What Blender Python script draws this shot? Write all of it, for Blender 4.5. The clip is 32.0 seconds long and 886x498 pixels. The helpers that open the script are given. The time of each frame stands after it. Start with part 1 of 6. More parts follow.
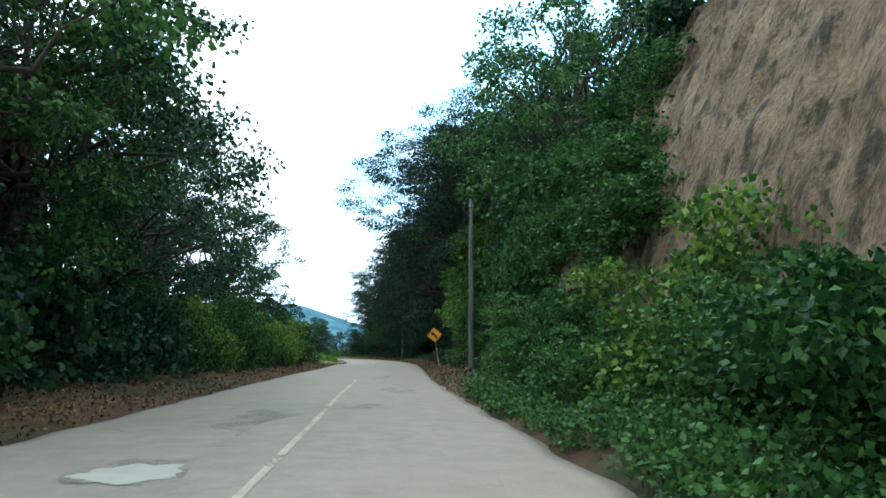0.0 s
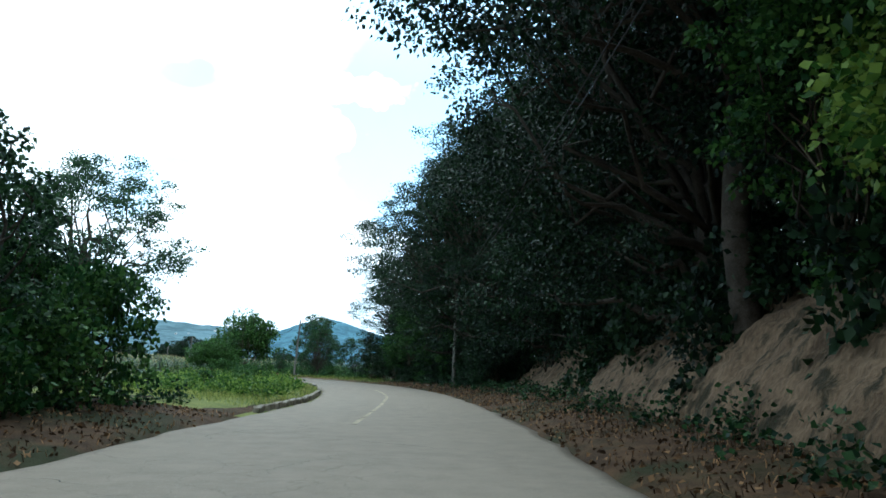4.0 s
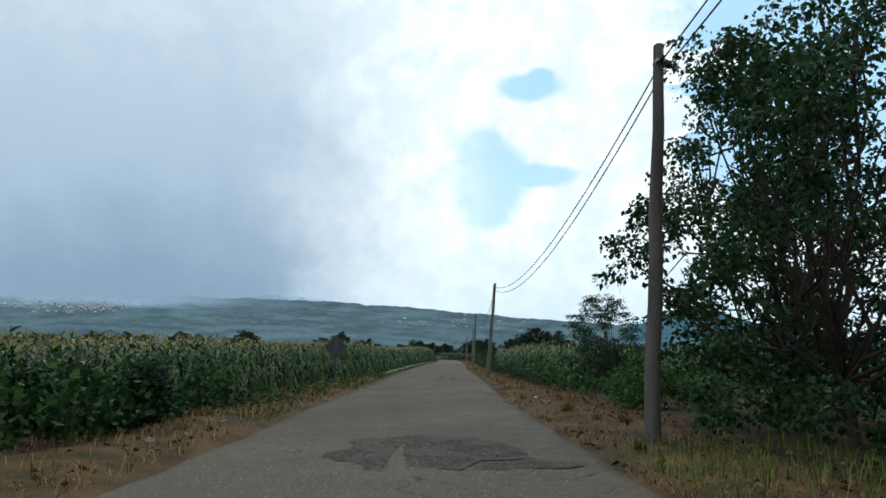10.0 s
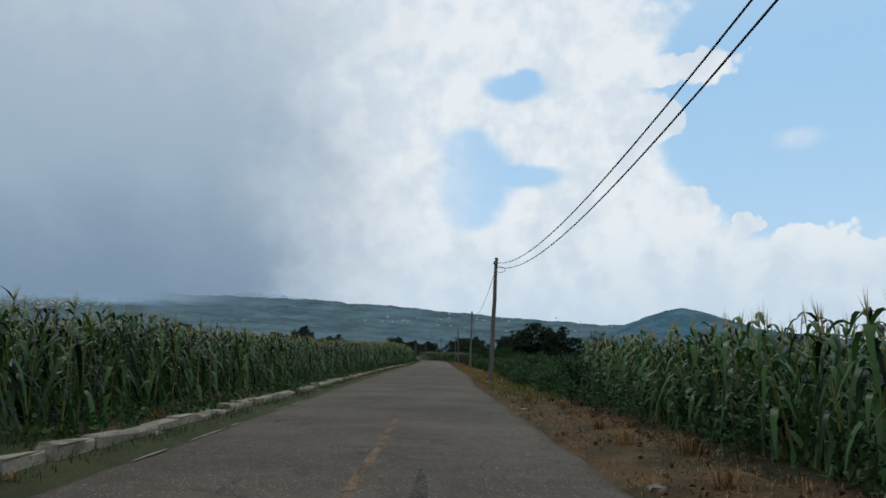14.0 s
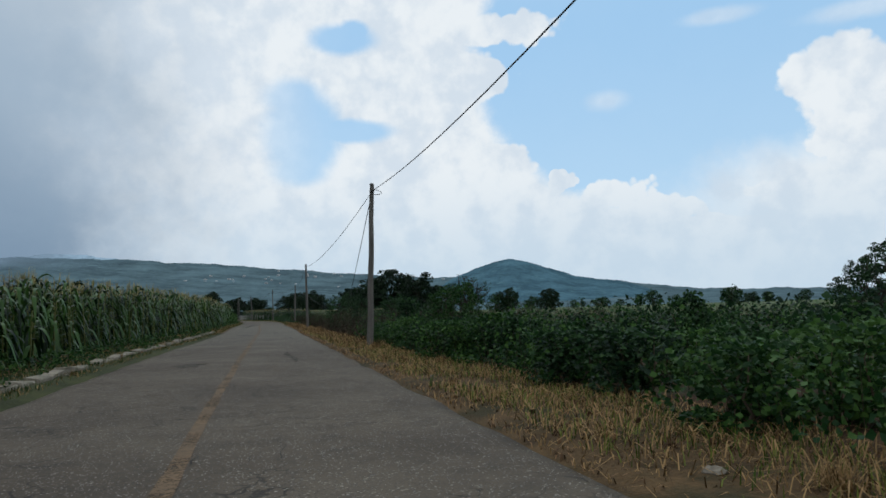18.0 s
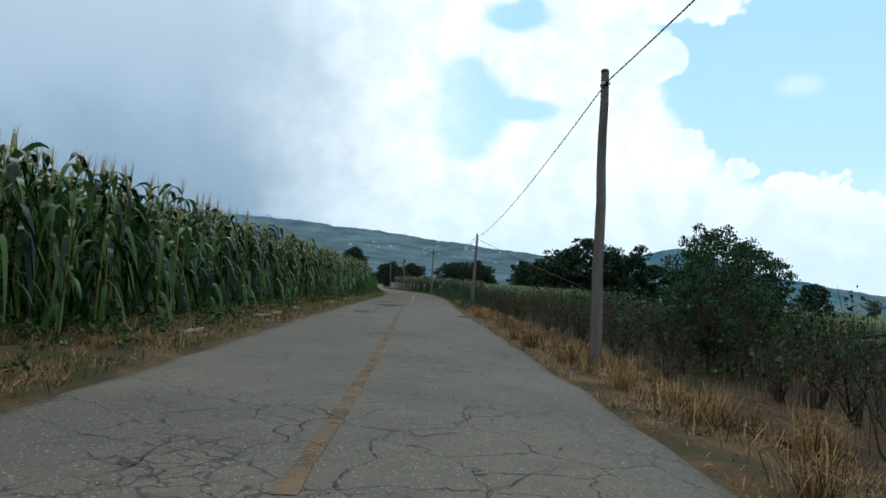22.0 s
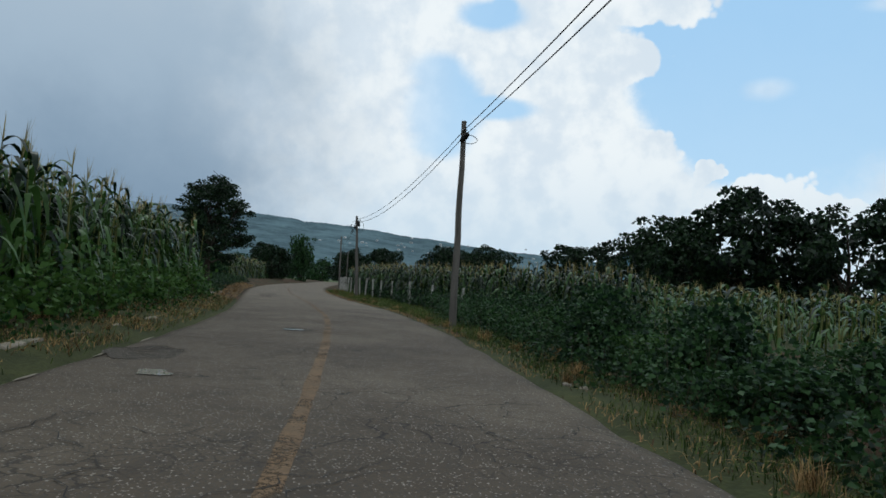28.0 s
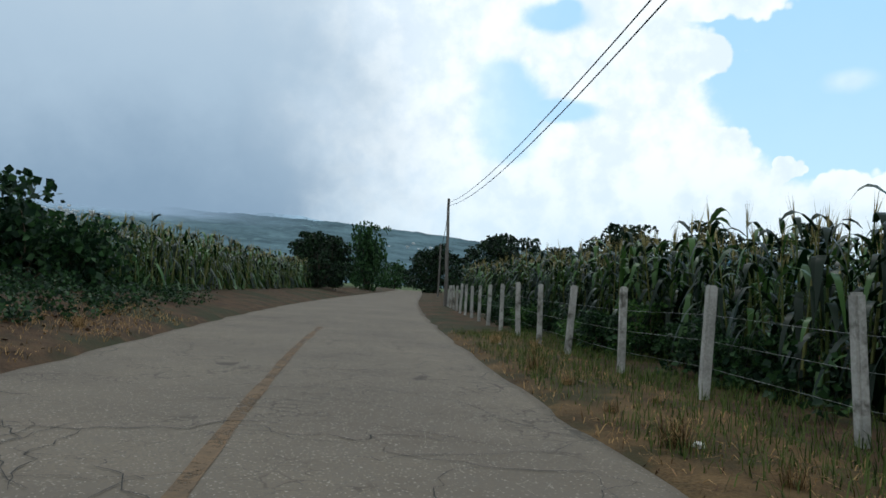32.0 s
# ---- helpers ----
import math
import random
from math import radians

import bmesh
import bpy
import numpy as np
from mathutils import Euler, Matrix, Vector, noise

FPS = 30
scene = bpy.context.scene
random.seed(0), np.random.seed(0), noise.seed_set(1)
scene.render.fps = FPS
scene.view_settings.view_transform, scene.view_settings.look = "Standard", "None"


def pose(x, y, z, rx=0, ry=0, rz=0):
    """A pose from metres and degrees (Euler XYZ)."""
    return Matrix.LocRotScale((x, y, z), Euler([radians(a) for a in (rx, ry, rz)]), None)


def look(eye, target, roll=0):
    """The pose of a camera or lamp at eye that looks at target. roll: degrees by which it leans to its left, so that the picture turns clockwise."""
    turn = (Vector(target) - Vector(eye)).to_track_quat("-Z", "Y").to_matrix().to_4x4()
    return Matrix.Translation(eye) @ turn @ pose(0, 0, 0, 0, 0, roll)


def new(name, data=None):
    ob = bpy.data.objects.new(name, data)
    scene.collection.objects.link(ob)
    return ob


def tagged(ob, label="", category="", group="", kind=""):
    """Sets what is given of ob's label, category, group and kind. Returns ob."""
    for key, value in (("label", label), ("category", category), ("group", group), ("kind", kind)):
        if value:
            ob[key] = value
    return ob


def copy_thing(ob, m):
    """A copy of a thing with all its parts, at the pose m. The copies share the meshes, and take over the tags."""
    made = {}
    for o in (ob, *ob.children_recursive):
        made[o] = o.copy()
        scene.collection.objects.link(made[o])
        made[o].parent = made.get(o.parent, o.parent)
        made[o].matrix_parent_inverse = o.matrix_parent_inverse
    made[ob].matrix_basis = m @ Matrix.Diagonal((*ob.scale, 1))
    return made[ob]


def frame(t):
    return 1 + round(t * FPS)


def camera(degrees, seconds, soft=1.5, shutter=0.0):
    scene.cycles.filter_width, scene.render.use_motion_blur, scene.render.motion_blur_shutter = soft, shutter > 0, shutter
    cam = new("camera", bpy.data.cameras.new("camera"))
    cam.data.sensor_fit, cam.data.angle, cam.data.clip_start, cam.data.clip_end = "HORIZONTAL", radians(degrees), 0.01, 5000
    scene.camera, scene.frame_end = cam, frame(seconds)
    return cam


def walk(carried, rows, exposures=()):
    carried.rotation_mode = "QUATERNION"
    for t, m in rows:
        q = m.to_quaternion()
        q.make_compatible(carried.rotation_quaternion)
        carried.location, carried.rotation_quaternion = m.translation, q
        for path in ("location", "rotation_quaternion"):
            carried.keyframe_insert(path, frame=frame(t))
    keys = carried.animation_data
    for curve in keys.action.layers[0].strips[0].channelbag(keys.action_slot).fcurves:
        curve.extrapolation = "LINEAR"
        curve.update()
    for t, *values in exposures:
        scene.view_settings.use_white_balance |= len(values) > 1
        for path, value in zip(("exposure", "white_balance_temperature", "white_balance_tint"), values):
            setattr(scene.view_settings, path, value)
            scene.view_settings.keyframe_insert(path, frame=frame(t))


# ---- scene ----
cam = camera(65.0, 32.0, 1.6)
PATH = [
    (0.0, (-4.895, 31.898, 1.25), (-3.763, 41.729, 2.693), 0.25),
    (0.5, (-4.649, 37.395, 1.25), (-3.725, 47.241, 2.728), 0.19),
    (1.0, (-4.442, 42.861, 1.25), (-3.651, 52.717, 2.744), -0.50),
    (1.5, (-4.330, 48.271, 1.25), (-3.593, 58.126, 2.777), -0.28),
    (2.0, (-4.259, 53.735, 1.25), (-3.498, 63.582, 2.821), -0.09),
    (2.5, (-3.974, 59.326, 1.25), (-3.443, 69.182, 2.854), -0.22),
    (3.0, (-3.696, 64.968, 1.25), (-3.346, 74.817, 2.946), -0.08),
    (3.5, (-3.382, 70.645, 1.25), (-2.891, 80.462, 3.093), -0.11),
    (4.0, (-3.149, 76.363, 1.25), (-2.601, 86.201, 2.957), 1.82),
    (4.5, (-2.997, 82.117, 1.25), (-2.471, 91.970, 2.878), 2.81),
    (5.0, (-2.923, 87.902, 1.25), (-2.494, 97.767, 2.830), 1.99),
    (5.5, (-2.928, 93.711, 1.25), (-2.659, 103.596, 2.739), -0.82),
    (6.0, (-3.008, 99.541, 1.25), (-2.961, 109.430, 2.738), -0.15),
    (6.5, (-3.114, 105.316, 1.25), (-3.441, 115.198, 2.744), 1.20),
    (7.0, (-3.614, 111.120, 1.25), (-4.531, 120.968, 2.730), 1.05),
    (7.5, (-4.279, 116.757, 1.25), (-5.734, 126.541, 2.719), 0.99),
    (8.0, (-5.317, 122.110, 1.25), (-7.204, 131.822, 2.707), 0.35),
    (8.5, (-6.761, 127.246, 1.25), (-9.133, 136.854, 2.688), 0.62),
    (9.0, (-8.476, 132.403, 1.25), (-11.385, 141.860, 2.706), -0.35),
    (9.5, (-10.494, 137.602, 1.25), (-14.050, 146.827, 2.753), -1.51),
    (10.0, (-12.759, 142.762, 1.25), (-17.059, 151.660, 2.778), 0.36),
    (10.5, (-15.095, 147.815, 1.25), (-20.109, 156.332, 2.778), 0.54),
    (11.0, (-17.507, 152.738, 1.25), (-23.030, 160.940, 2.741), 1.32),
    (11.5, (-19.927, 157.576, 1.25), (-25.521, 165.734, 2.713), 1.20),
    (12.0, (-22.352, 162.480, 1.25), (-27.793, 170.742, 2.712), -0.88),
    (12.5, (-24.733, 167.559, 1.25), (-29.473, 176.222, 2.829), -5.49),
    (13.0, (-27.059, 172.786, 1.25), (-31.273, 181.714, 2.840), -3.43),
    (13.5, (-29.510, 178.096, 1.25), (-33.644, 187.061, 2.844), -0.85),
    (14.0, (-32.024, 183.487, 1.25), (-36.124, 192.480, 2.777), 0.66),
    (14.5, (-34.583, 188.944, 1.25), (-38.596, 197.992, 2.675), 0.82),
    (15.0, (-37.169, 194.452, 1.25), (-40.945, 203.620, 2.548), -0.08),
    (15.5, (-39.761, 199.996, 1.25), (-43.049, 209.370, 2.393), -1.98),
    (16.0, (-42.343, 205.562, 1.25), (-44.773, 215.210, 2.250), -2.19),
    (16.5, (-44.869, 211.291, 1.25), (-46.901, 221.046, 2.096), -2.20),
    (17.0, (-47.541, 217.006, 1.25), (-49.388, 226.798, 2.091), -2.35),
    (17.5, (-50.300, 222.706, 1.25), (-52.114, 232.502, 2.108), -2.41),
    (18.0, (-53.061, 228.397, 1.25), (-54.881, 238.191, 2.123), -1.78),
    (18.5, (-55.758, 234.089, 1.25), (-57.799, 243.837, 2.156), 0.11),
    (19.0, (-58.327, 239.795, 1.25), (-60.795, 249.440, 2.187), 0.70),
    (19.5, (-60.916, 245.533, 1.25), (-63.860, 255.047, 2.152), 2.01),
    (20.0, (-63.511, 251.308, 1.25), (-66.770, 260.731, 2.018), 3.05),
    (20.5, (-66.131, 257.110, 1.25), (-69.422, 266.528, 1.931), 3.74),
    (21.0, (-68.797, 262.933, 1.25), (-72.384, 272.248, 1.853), 4.66),
    (21.5, (-71.530, 268.772, 1.25), (-75.367, 277.991, 1.785), 4.41),
    (22.0, (-74.334, 274.651, 1.25), (-78.308, 283.812, 1.783), 3.64),
    (22.5, (-77.227, 280.593, 1.25), (-81.219, 289.746, 1.785), 3.47),
    (23.0, (-80.199, 286.630, 1.25), (-84.210, 295.776, 1.766), 2.87),
    (23.5, (-83.093, 292.745, 1.25), (-87.072, 301.906, 1.748), 3.41),
    (24.0, (-85.889, 298.770, 1.25), (-89.872, 307.927, 1.770), 2.67),
    (24.5, (-88.616, 304.786, 1.25), (-92.460, 314.004, 1.761), 3.22),
    (25.0, (-91.363, 310.717, 1.25), (-95.206, 319.935, 1.769), 2.20),
    (25.5, (-94.065, 316.607, 1.25), (-97.783, 325.873, 1.818), 2.96),
    (26.0, (-96.751, 322.454, 1.25), (-100.339, 331.764, 1.914), 3.49),
    (26.5, (-99.447, 328.256, 1.25), (-102.932, 337.603, 1.940), 3.58),
    (27.0, (-102.181, 334.011, 1.25), (-105.618, 343.381, 1.883), 3.41),
    (27.5, (-104.980, 339.718, 1.25), (-108.452, 349.082, 1.770), 3.23),
    (28.0, (-107.872, 345.374, 1.25), (-111.485, 354.683, 1.779), 3.97),
    (28.5, (-110.765, 350.873, 1.25), (-114.718, 360.045, 1.767), 4.11),
    (29.0, (-113.781, 356.153, 1.25), (-118.077, 365.168, 1.769), 4.23),
    (29.5, (-116.924, 361.307, 1.25), (-121.361, 370.253, 1.771), 4.50),
    (30.0, (-120.187, 366.358, 1.25), (-124.638, 375.297, 1.781), 4.49),
    (30.5, (-123.587, 371.461, 1.25), (-128.011, 380.415, 1.739), 5.35),
    (31.0, (-127.107, 376.661, 1.25), (-131.561, 385.600, 1.749), 4.12),
    (31.5, (-130.722, 381.941, 1.25), (-135.154, 390.891, 1.744), 3.79),
    (32.0, (-134.353, 387.303, 1.25), (-138.849, 396.218, 1.798), 3.29),
]
walk(cam, [(t, look(eye, target, roll)) for t, eye, target, roll in PATH],
     exposures=[(0.0, 1.5, 5350, -6), (0.5, 1.0, 5350, -6), (1.0, 0.55, 5350, -6), (2.0, 1.15, 5250, -6), (3.5, 1.15, 5300, -5), (6.0, 1.35, 5250, -7), (8.0, 1.25, 5250, -7), (9.0, 0.78, 5350, 0),
                (10.0, 0.05, 5850, 2), (11.0, -0.28, 5850, 3), (12.0, -0.24, 5880, 4), (13.0, -0.4, 5900, 6), (16.0, -0.3, 5900, 4), (19.0, -0.36, 5900, 6), (20.5, -0.22, 5900, 4), (22.0, 0.06, 5750, 1),
                (24.0, -0.16, 5800, 2), (28.0, -0.28, 5900, 4), (30.0, -0.05, 5850, 3), (32.0, -0.02, 5850, 3)])

# ---- world and sun ----
SUN_AZ, SUN_EL = 38.0, 58.0     # degrees left of +y, degrees up


def link_math(nt, op, a, b=None, clamp=False):
    n = nt.nodes.new("ShaderNodeMath")
    n.operation, n.use_clamp = op, clamp
    for i, v in enumerate((a, b)):
        if v is None:
            continue
        if isinstance(v, (int, float)):
            n.inputs[i].default_value = v
        else:
            nt.links.new(v, n.inputs[i])
    return n.outputs[0]


def link_ramp(nt, value, lo, hi):
    n = nt.nodes.new("ShaderNodeMapRange")
    n.interpolation_type = "SMOOTHSTEP"
    n.inputs["From Min"].default_value, n.inputs["From Max"].default_value = lo, hi
    nt.links.new(value, n.inputs["Value"])
    return n.outputs[0]


def link_mix(nt, fac, a, b):
    n = nt.nodes.new("ShaderNodeMix")
    n.data_type = "RGBA"
    for sock, v in ((n.inputs[0], fac), (n.inputs[6], a), (n.inputs[7], b)):
        if isinstance(v, (int, float)):
            sock.default_value = v
        elif isinstance(v, tuple):
            sock.default_value = (*v, 1)
        else:
            nt.links.new(v, sock)
    return n.outputs[2]


def link_noise(nt, vector, scale, detail=4.0, rough=0.55):
    n = nt.nodes.new("ShaderNodeTexNoise")
    n.inputs["Scale"].default_value, n.inputs["Detail"].default_value = scale, detail
    n.inputs["Roughness"].default_value = rough
    if vector is not None:
        nt.links.new(vector, n.inputs["Vector"])
    return n.outputs["Fac"]


def make_world():
    world = bpy.data.worlds.new("sky")
    scene.world = world
    world.use_nodes = True
    nt = world.node_tree
    nt.nodes.clear()
    out = nt.nodes.new("ShaderNodeOutputWorld")
    bg = nt.nodes.new("ShaderNodeBackground")
    sky = nt.nodes.new("ShaderNodeTexSky")
    sky.sky_type, sky.sun_disc = "NISHITA", False
    sky.sun_elevation, sky.sun_rotation = radians(SUN_EL), radians(-SUN_AZ)
    sky.dust_density, sky.air_density, sky.altitude = 1.0, 1.0, 1800
    tc = nt.nodes.new("ShaderNodeTexCoord")
    vec = tc.outputs["Generated"]
    sep = nt.nodes.new("ShaderNodeSeparateXYZ")
    nt.links.new(vec, sep.inputs[0])
    az = link_math(nt, "MULTIPLY", link_math(nt, "ARCTAN2", link_math(nt, "MULTIPLY", sep.outputs[0], -1.0), sep.outputs[1]), 57.2958)
    el = link_math(nt, "MULTIPLY", link_math(nt, "ARCSINE", sep.outputs[2]), 57.2958)
    big = link_math(nt, "SUBTRACT", link_noise(nt, vec, 9.0, 6.0, 0.6), 0.5)
    mid = link_math(nt, "SUBTRACT", link_noise(nt, vec, 24.0, 4.0, 0.55), 0.5)
    fine = link_math(nt, "SUBTRACT", link_noise(nt, vec, 70.0, 4.0, 0.6), 0.5)
    puff = link_math(nt, "ADD", link_math(nt, "ADD", link_math(nt, "MULTIPLY", big, 1.6), link_math(nt, "MULTIPLY", mid, 3.4)), link_math(nt, "MULTIPLY", fine, 1.5))
    # rounded billows of three sizes, as cumulus has them
    billow = 0.0
    for size, share in ((17.0, 1.5), (38.0, 0.9), (85.0, 0.5)):
        cell = nt.nodes.new("ShaderNodeTexVoronoi")
        cell.inputs["Scale"].default_value = size
        nt.links.new(vec, cell.inputs["Vector"])
        billow = link_math(nt, "ADD", link_math(nt, "MULTIPLY", link_math(nt, "SUBTRACT", cell.outputs["Distance"], 0.45), share), billow)

    def blob(a, e, ra, re, soft=0.12, wob=0.16, lobed=0.0):
        """A cloud or a gap: 1 inside an ellipse of azimuth and elevation with a ragged or billowing rim."""
        da = link_math(nt, "DIVIDE", link_math(nt, "SUBTRACT", az, a), ra)
        de = link_math(nt, "DIVIDE", link_math(nt, "SUBTRACT", el, e), re)
        r = link_math(nt, "SQRT", link_math(nt, "ADD", link_math(nt, "MULTIPLY", da, da), link_math(nt, "MULTIPLY", de, de)))
        r = link_math(nt, "ADD", r, link_math(nt, "MULTIPLY", puff, wob))
        if lobed:
            r = link_math(nt, "ADD", r, link_math(nt, "MULTIPLY", billow, lobed / math.sqrt(ra * re)))
        return link_math(nt, "SUBTRACT", 1.0, link_ramp(nt, r, 1.0 - soft, 1.0 + soft))

    def either(*v):
        m = v[0]
        for w in v[1:]:
            m = link_math(nt, "MAXIMUM", m, w)
        return m

    # the wide blue to the east of the big cumulus, the billows that stand before it, and two small gaps in the cumulus itself
    wide = either(blob(-14.0, 19.5, 21.5, 13.5, 0.05, 0.03), blob(-9.0, 34.0, 19.0, 11.0, 0.2, 0.15), blob(-32.0, 38.0, 18.0, 20.0, 0.3))
    lobes = [(5.2, 22.2, 5.6, 1.25), (8.0, 18.7, 3.7, 2.3), (10.4, 15.0, 4.0, 3.4), (6.6, 11.2, 3.9, 2.3), (8.0, 8.2, 6.6, 2.6), (0.5, 10.1, 1.05, 1.0), (-3.8, 8.6, 3.4, 1.35),
             (-6.4, 7.4, 4.2, 1.5), (-1.0, 6.6, 6.0, 2.0), (-11.0, 5.6, 6.0, 1.3), (-20.8, 15.6, 4.7, 2.9), (-22.0, 11.6, 5.3, 3.4), (-16.5, 8.0, 3.4, 1.5), (-27.0, 13.0, 6.0, 6.0)]
    bank = either(blob(-21.0, 8.0, 11.0, 3.6, 0.5, 0.15, 0.6), *[blob(*q, 0.09, 0.10, 1.15) for q in lobes])
    wisps = link_math(nt, "MULTIPLY", either(blob(-12.2, 21.3, 2.4, 0.5, 0.6, 0.25), blob(-22.0, 19.9, 3.4, 0.6, 0.6, 0.3), blob(-3.4, 16.2, 1.3, 0.6, 0.8, 0.3)), 0.45)
    gap = either(blob(18.6, 21.8, 2.6, 1.1, 0.35, 0.12), blob(17.6, 22.4, 1.3, 0.85, 0.3, 0.12), blob(21.9, 14.4, 3.1, 3.7, 0.3, 0.10), blob(18.2, 14.7, 3.6, 0.95, 0.3, 0.12), blob(22.6, 17.2, 2.3, 1.5, 0.4, 0.1),
                 blob(22.2, 11.6, 2.2, 1.2, 0.5, 0.1))
    gap = link_math(nt, "MULTIPLY", gap, link_math(nt, "SUBTRACT", 0.92, link_math(nt, "MULTIPLY", link_ramp(nt, az, 19.0, 26.0), 0.45)))
    blue = link_math(nt, "MULTIPLY", link_math(nt, "MULTIPLY", wide, 0.97), link_math(nt, "SUBTRACT", 1.0, either(bank, wisps)))
    blue = either(gap, link_math(nt, "MULTIPLY", blue, link_ramp(nt, el, 4.5, 9.5)))
    # the rest of the sky away from the way ahead: broken cloud
    broken = link_ramp(nt, big, 0.02, 0.14)
    away = link_ramp(nt, link_math(nt, "ABSOLUTE", az), 62.0, 95.0)
    blue = either(blue, link_math(nt, "MULTIPLY", link_math(nt, "MULTIPLY", broken, away), 0.7))
    # cloud tone: sunlit white, soft grey modelling, and the grey rain curtain over the hills to the west
    tone = link_mix(nt, link_ramp(nt, link_math(nt, "ADD", mid, link_math(nt, "MULTIPLY", big, 0.8)), -0.2, 0.16), (0.90, 0.93, 0.97), (1.12, 1.09, 1.06))
    edge = link_math(nt, "ADD", az, link_math(nt, "MULTIPLY", big, 16.0))
    rain = link_ramp(nt, edge, 24.5, 43.0)
    rain = link_math(nt, "MULTIPLY", rain, link_math(nt, "SUBTRACT", 1.0, link_math(nt, "MULTIPLY", link_ramp(nt, el, 14.0, 40.0), 0.75)))
    rain = link_math(nt, "MULTIPLY", rain, link_math(nt, "SUBTRACT", 1.0, link_ramp(nt, edge, 95.0, 130.0)))
    slate = link_mix(nt, link_ramp(nt, link_math(nt, "ADD", el, link_math(nt, "MULTIPLY", big, 8.0)), 3.0, 17.0), (0.265, 0.35, 0.455), (0.48, 0.565, 0.66))
    tone = link_mix(nt, rain, tone, slate)
    low = link_math(nt, "MULTIPLY", link_math(nt, "SUBTRACT", 1.0, link_ramp(nt, el, 1.0, 13.0)), link_math(nt, "SUBTRACT", 1.0, link_math(nt, "MULTIPLY", rain, 0.95)))
    haze = link_mix(nt, link_math(nt, "MULTIPLY", low, 0.75), tone, (0.72, 0.83, 0.92))
    # clear air: the sky model, thinned with milky haze
    clear = nt.nodes.new("ShaderNodeVectorMath")
    clear.operation = "SCALE"
    nt.links.new(sky.outputs[0], clear.inputs[0])
    clear.inputs["Scale"].default_value = 0.1
    milky = link_mix(nt, link_ramp(nt, el, 5.0, 24.0), (0.70, 0.93, 1.12), (0.56, 0.84, 1.12))
    milky = link_mix(nt, link_ramp(nt, el, 22.0, 34.0), milky, (0.74, 0.93, 1.08))
    milky = link_mix(nt, 0.8, clear.outputs[0], milky)
    final = link_mix(nt, blue, haze, milky)
    below = link_ramp(nt, el, -4.0, -0.5)
    final = link_mix(nt, below, (0.30, 0.34, 0.30), final)
    nt.links.new(final, bg.inputs["Color"])
    bg.inputs["Strength"].default_value = 1.0
    nt.links.new(bg.outputs[0], out.inputs[0])


make_world()
sun_data = bpy.data.lights.new("sun", "SUN")
sun_data.energy, sun_data.angle, sun_data.color = 0.65, radians(14), (1.0, 0.95, 0.87)
sun = new("sun", sun_data)
sa, se = radians(SUN_AZ), radians(SUN_EL)
sun.matrix_world = look((0, 0, 60), (math.sin(sa) * math.cos(se) * 9, -math.cos(sa) * math.cos(se) * 9, 60 - math.sin(se) * 9))

# ---- the route: headings (degrees left of +y) along its length, in metres ----
TURNS = [(-60, -2.7), (-35, -2.5), (-10, -2.8), (15, -1.5), (40, -3.2), (51, -0.6), (62, 0.1), (73, 2.3), (84, 8.2), (95, 16.8),
         (106, 22.4), (117, 25.5), (128, 27.0), (139, 24.3), (150, 25.0), (180, 24.9), (210, 25.1), (240, 24.3), (270, 26.1),
         (300, 24.0), (330, 26.3), (344, 29.1), (358, 33.1), (372, 34.3), (386, 34.2), (402, 32.5), (420, 30.0), (450, 28.0), (560, 28.0)]
RS = np.arange(-60, 560.5, 0.5)
RH = np.radians(np.interp(RS, *zip(*TURNS)))
RX = -7.58 + np.concatenate([[0], np.cumsum(-(np.sin(RH[1:]) + np.sin(RH[:-1])) * 0.25)])
RY = -28.05 + np.concatenate([[0], np.cumsum((np.cos(RH[1:]) + np.cos(RH[:-1])) * 0.25)])


def on(s, l):
    """Plan place at s metres along the route and l metres to its right."""
    h = np.interp(s, RS, RH)
    return np.interp(s, RS, RX) + np.cos(h) * l, np.interp(s, RS, RY) + np.sin(h) * l


def heading(s):
    return float(np.degrees(np.interp(s, RS, RH)))


EDGE_L = [(-60, -5.2), (0, -5.2), (40, -5.0), (58, -4.4), (70, -3.3), (100, -3.3), (140, -3.2), (160, -3.6), (190, -3.85), (235, -3.9),
          (262, -3.4), (280, -3.4), (310, -3.6), (345, -3.5), (360, -3.3), (372, -3.6), (390, -4.0), (420, -4.2), (560, -3.4)]
EDGE_R = [(-60, 2.2), (0, 2.2), (30, 2.0), (45, 2.2), (60, 2.8), (75, 2.9), (95, 3.2), (105, 2.8), (120, 1.95), (150, 2.0), (190, 1.8),
          (205, 2.3), (230, 2.2), (255, 2.0), (265, 2.3), (280, 2.5), (300, 2.3), (330, 2.4), (345, 2.6), (355, 3.0), (366, 3.2),
          (378, 2.45), (392, 2.2), (405, 2.3), (420, 2.4), (560, 2.6)]
MIDDLE = [(-60, -1.4), (60, -1.2), (75, -0.4), (92, -0.3), (110, -0.7), (200, -0.8), (250, -0.85), (275, -0.5), (300, -0.7), (345, -0.45),
          (360, -0.1), (372, -0.4), (385, -0.9), (400, -1.1), (560, -0.4)]


def left_edge(s):
    return np.interp(s, *zip(*EDGE_L))


def right_edge(s):
    return np.interp(s, *zip(*EDGE_R))


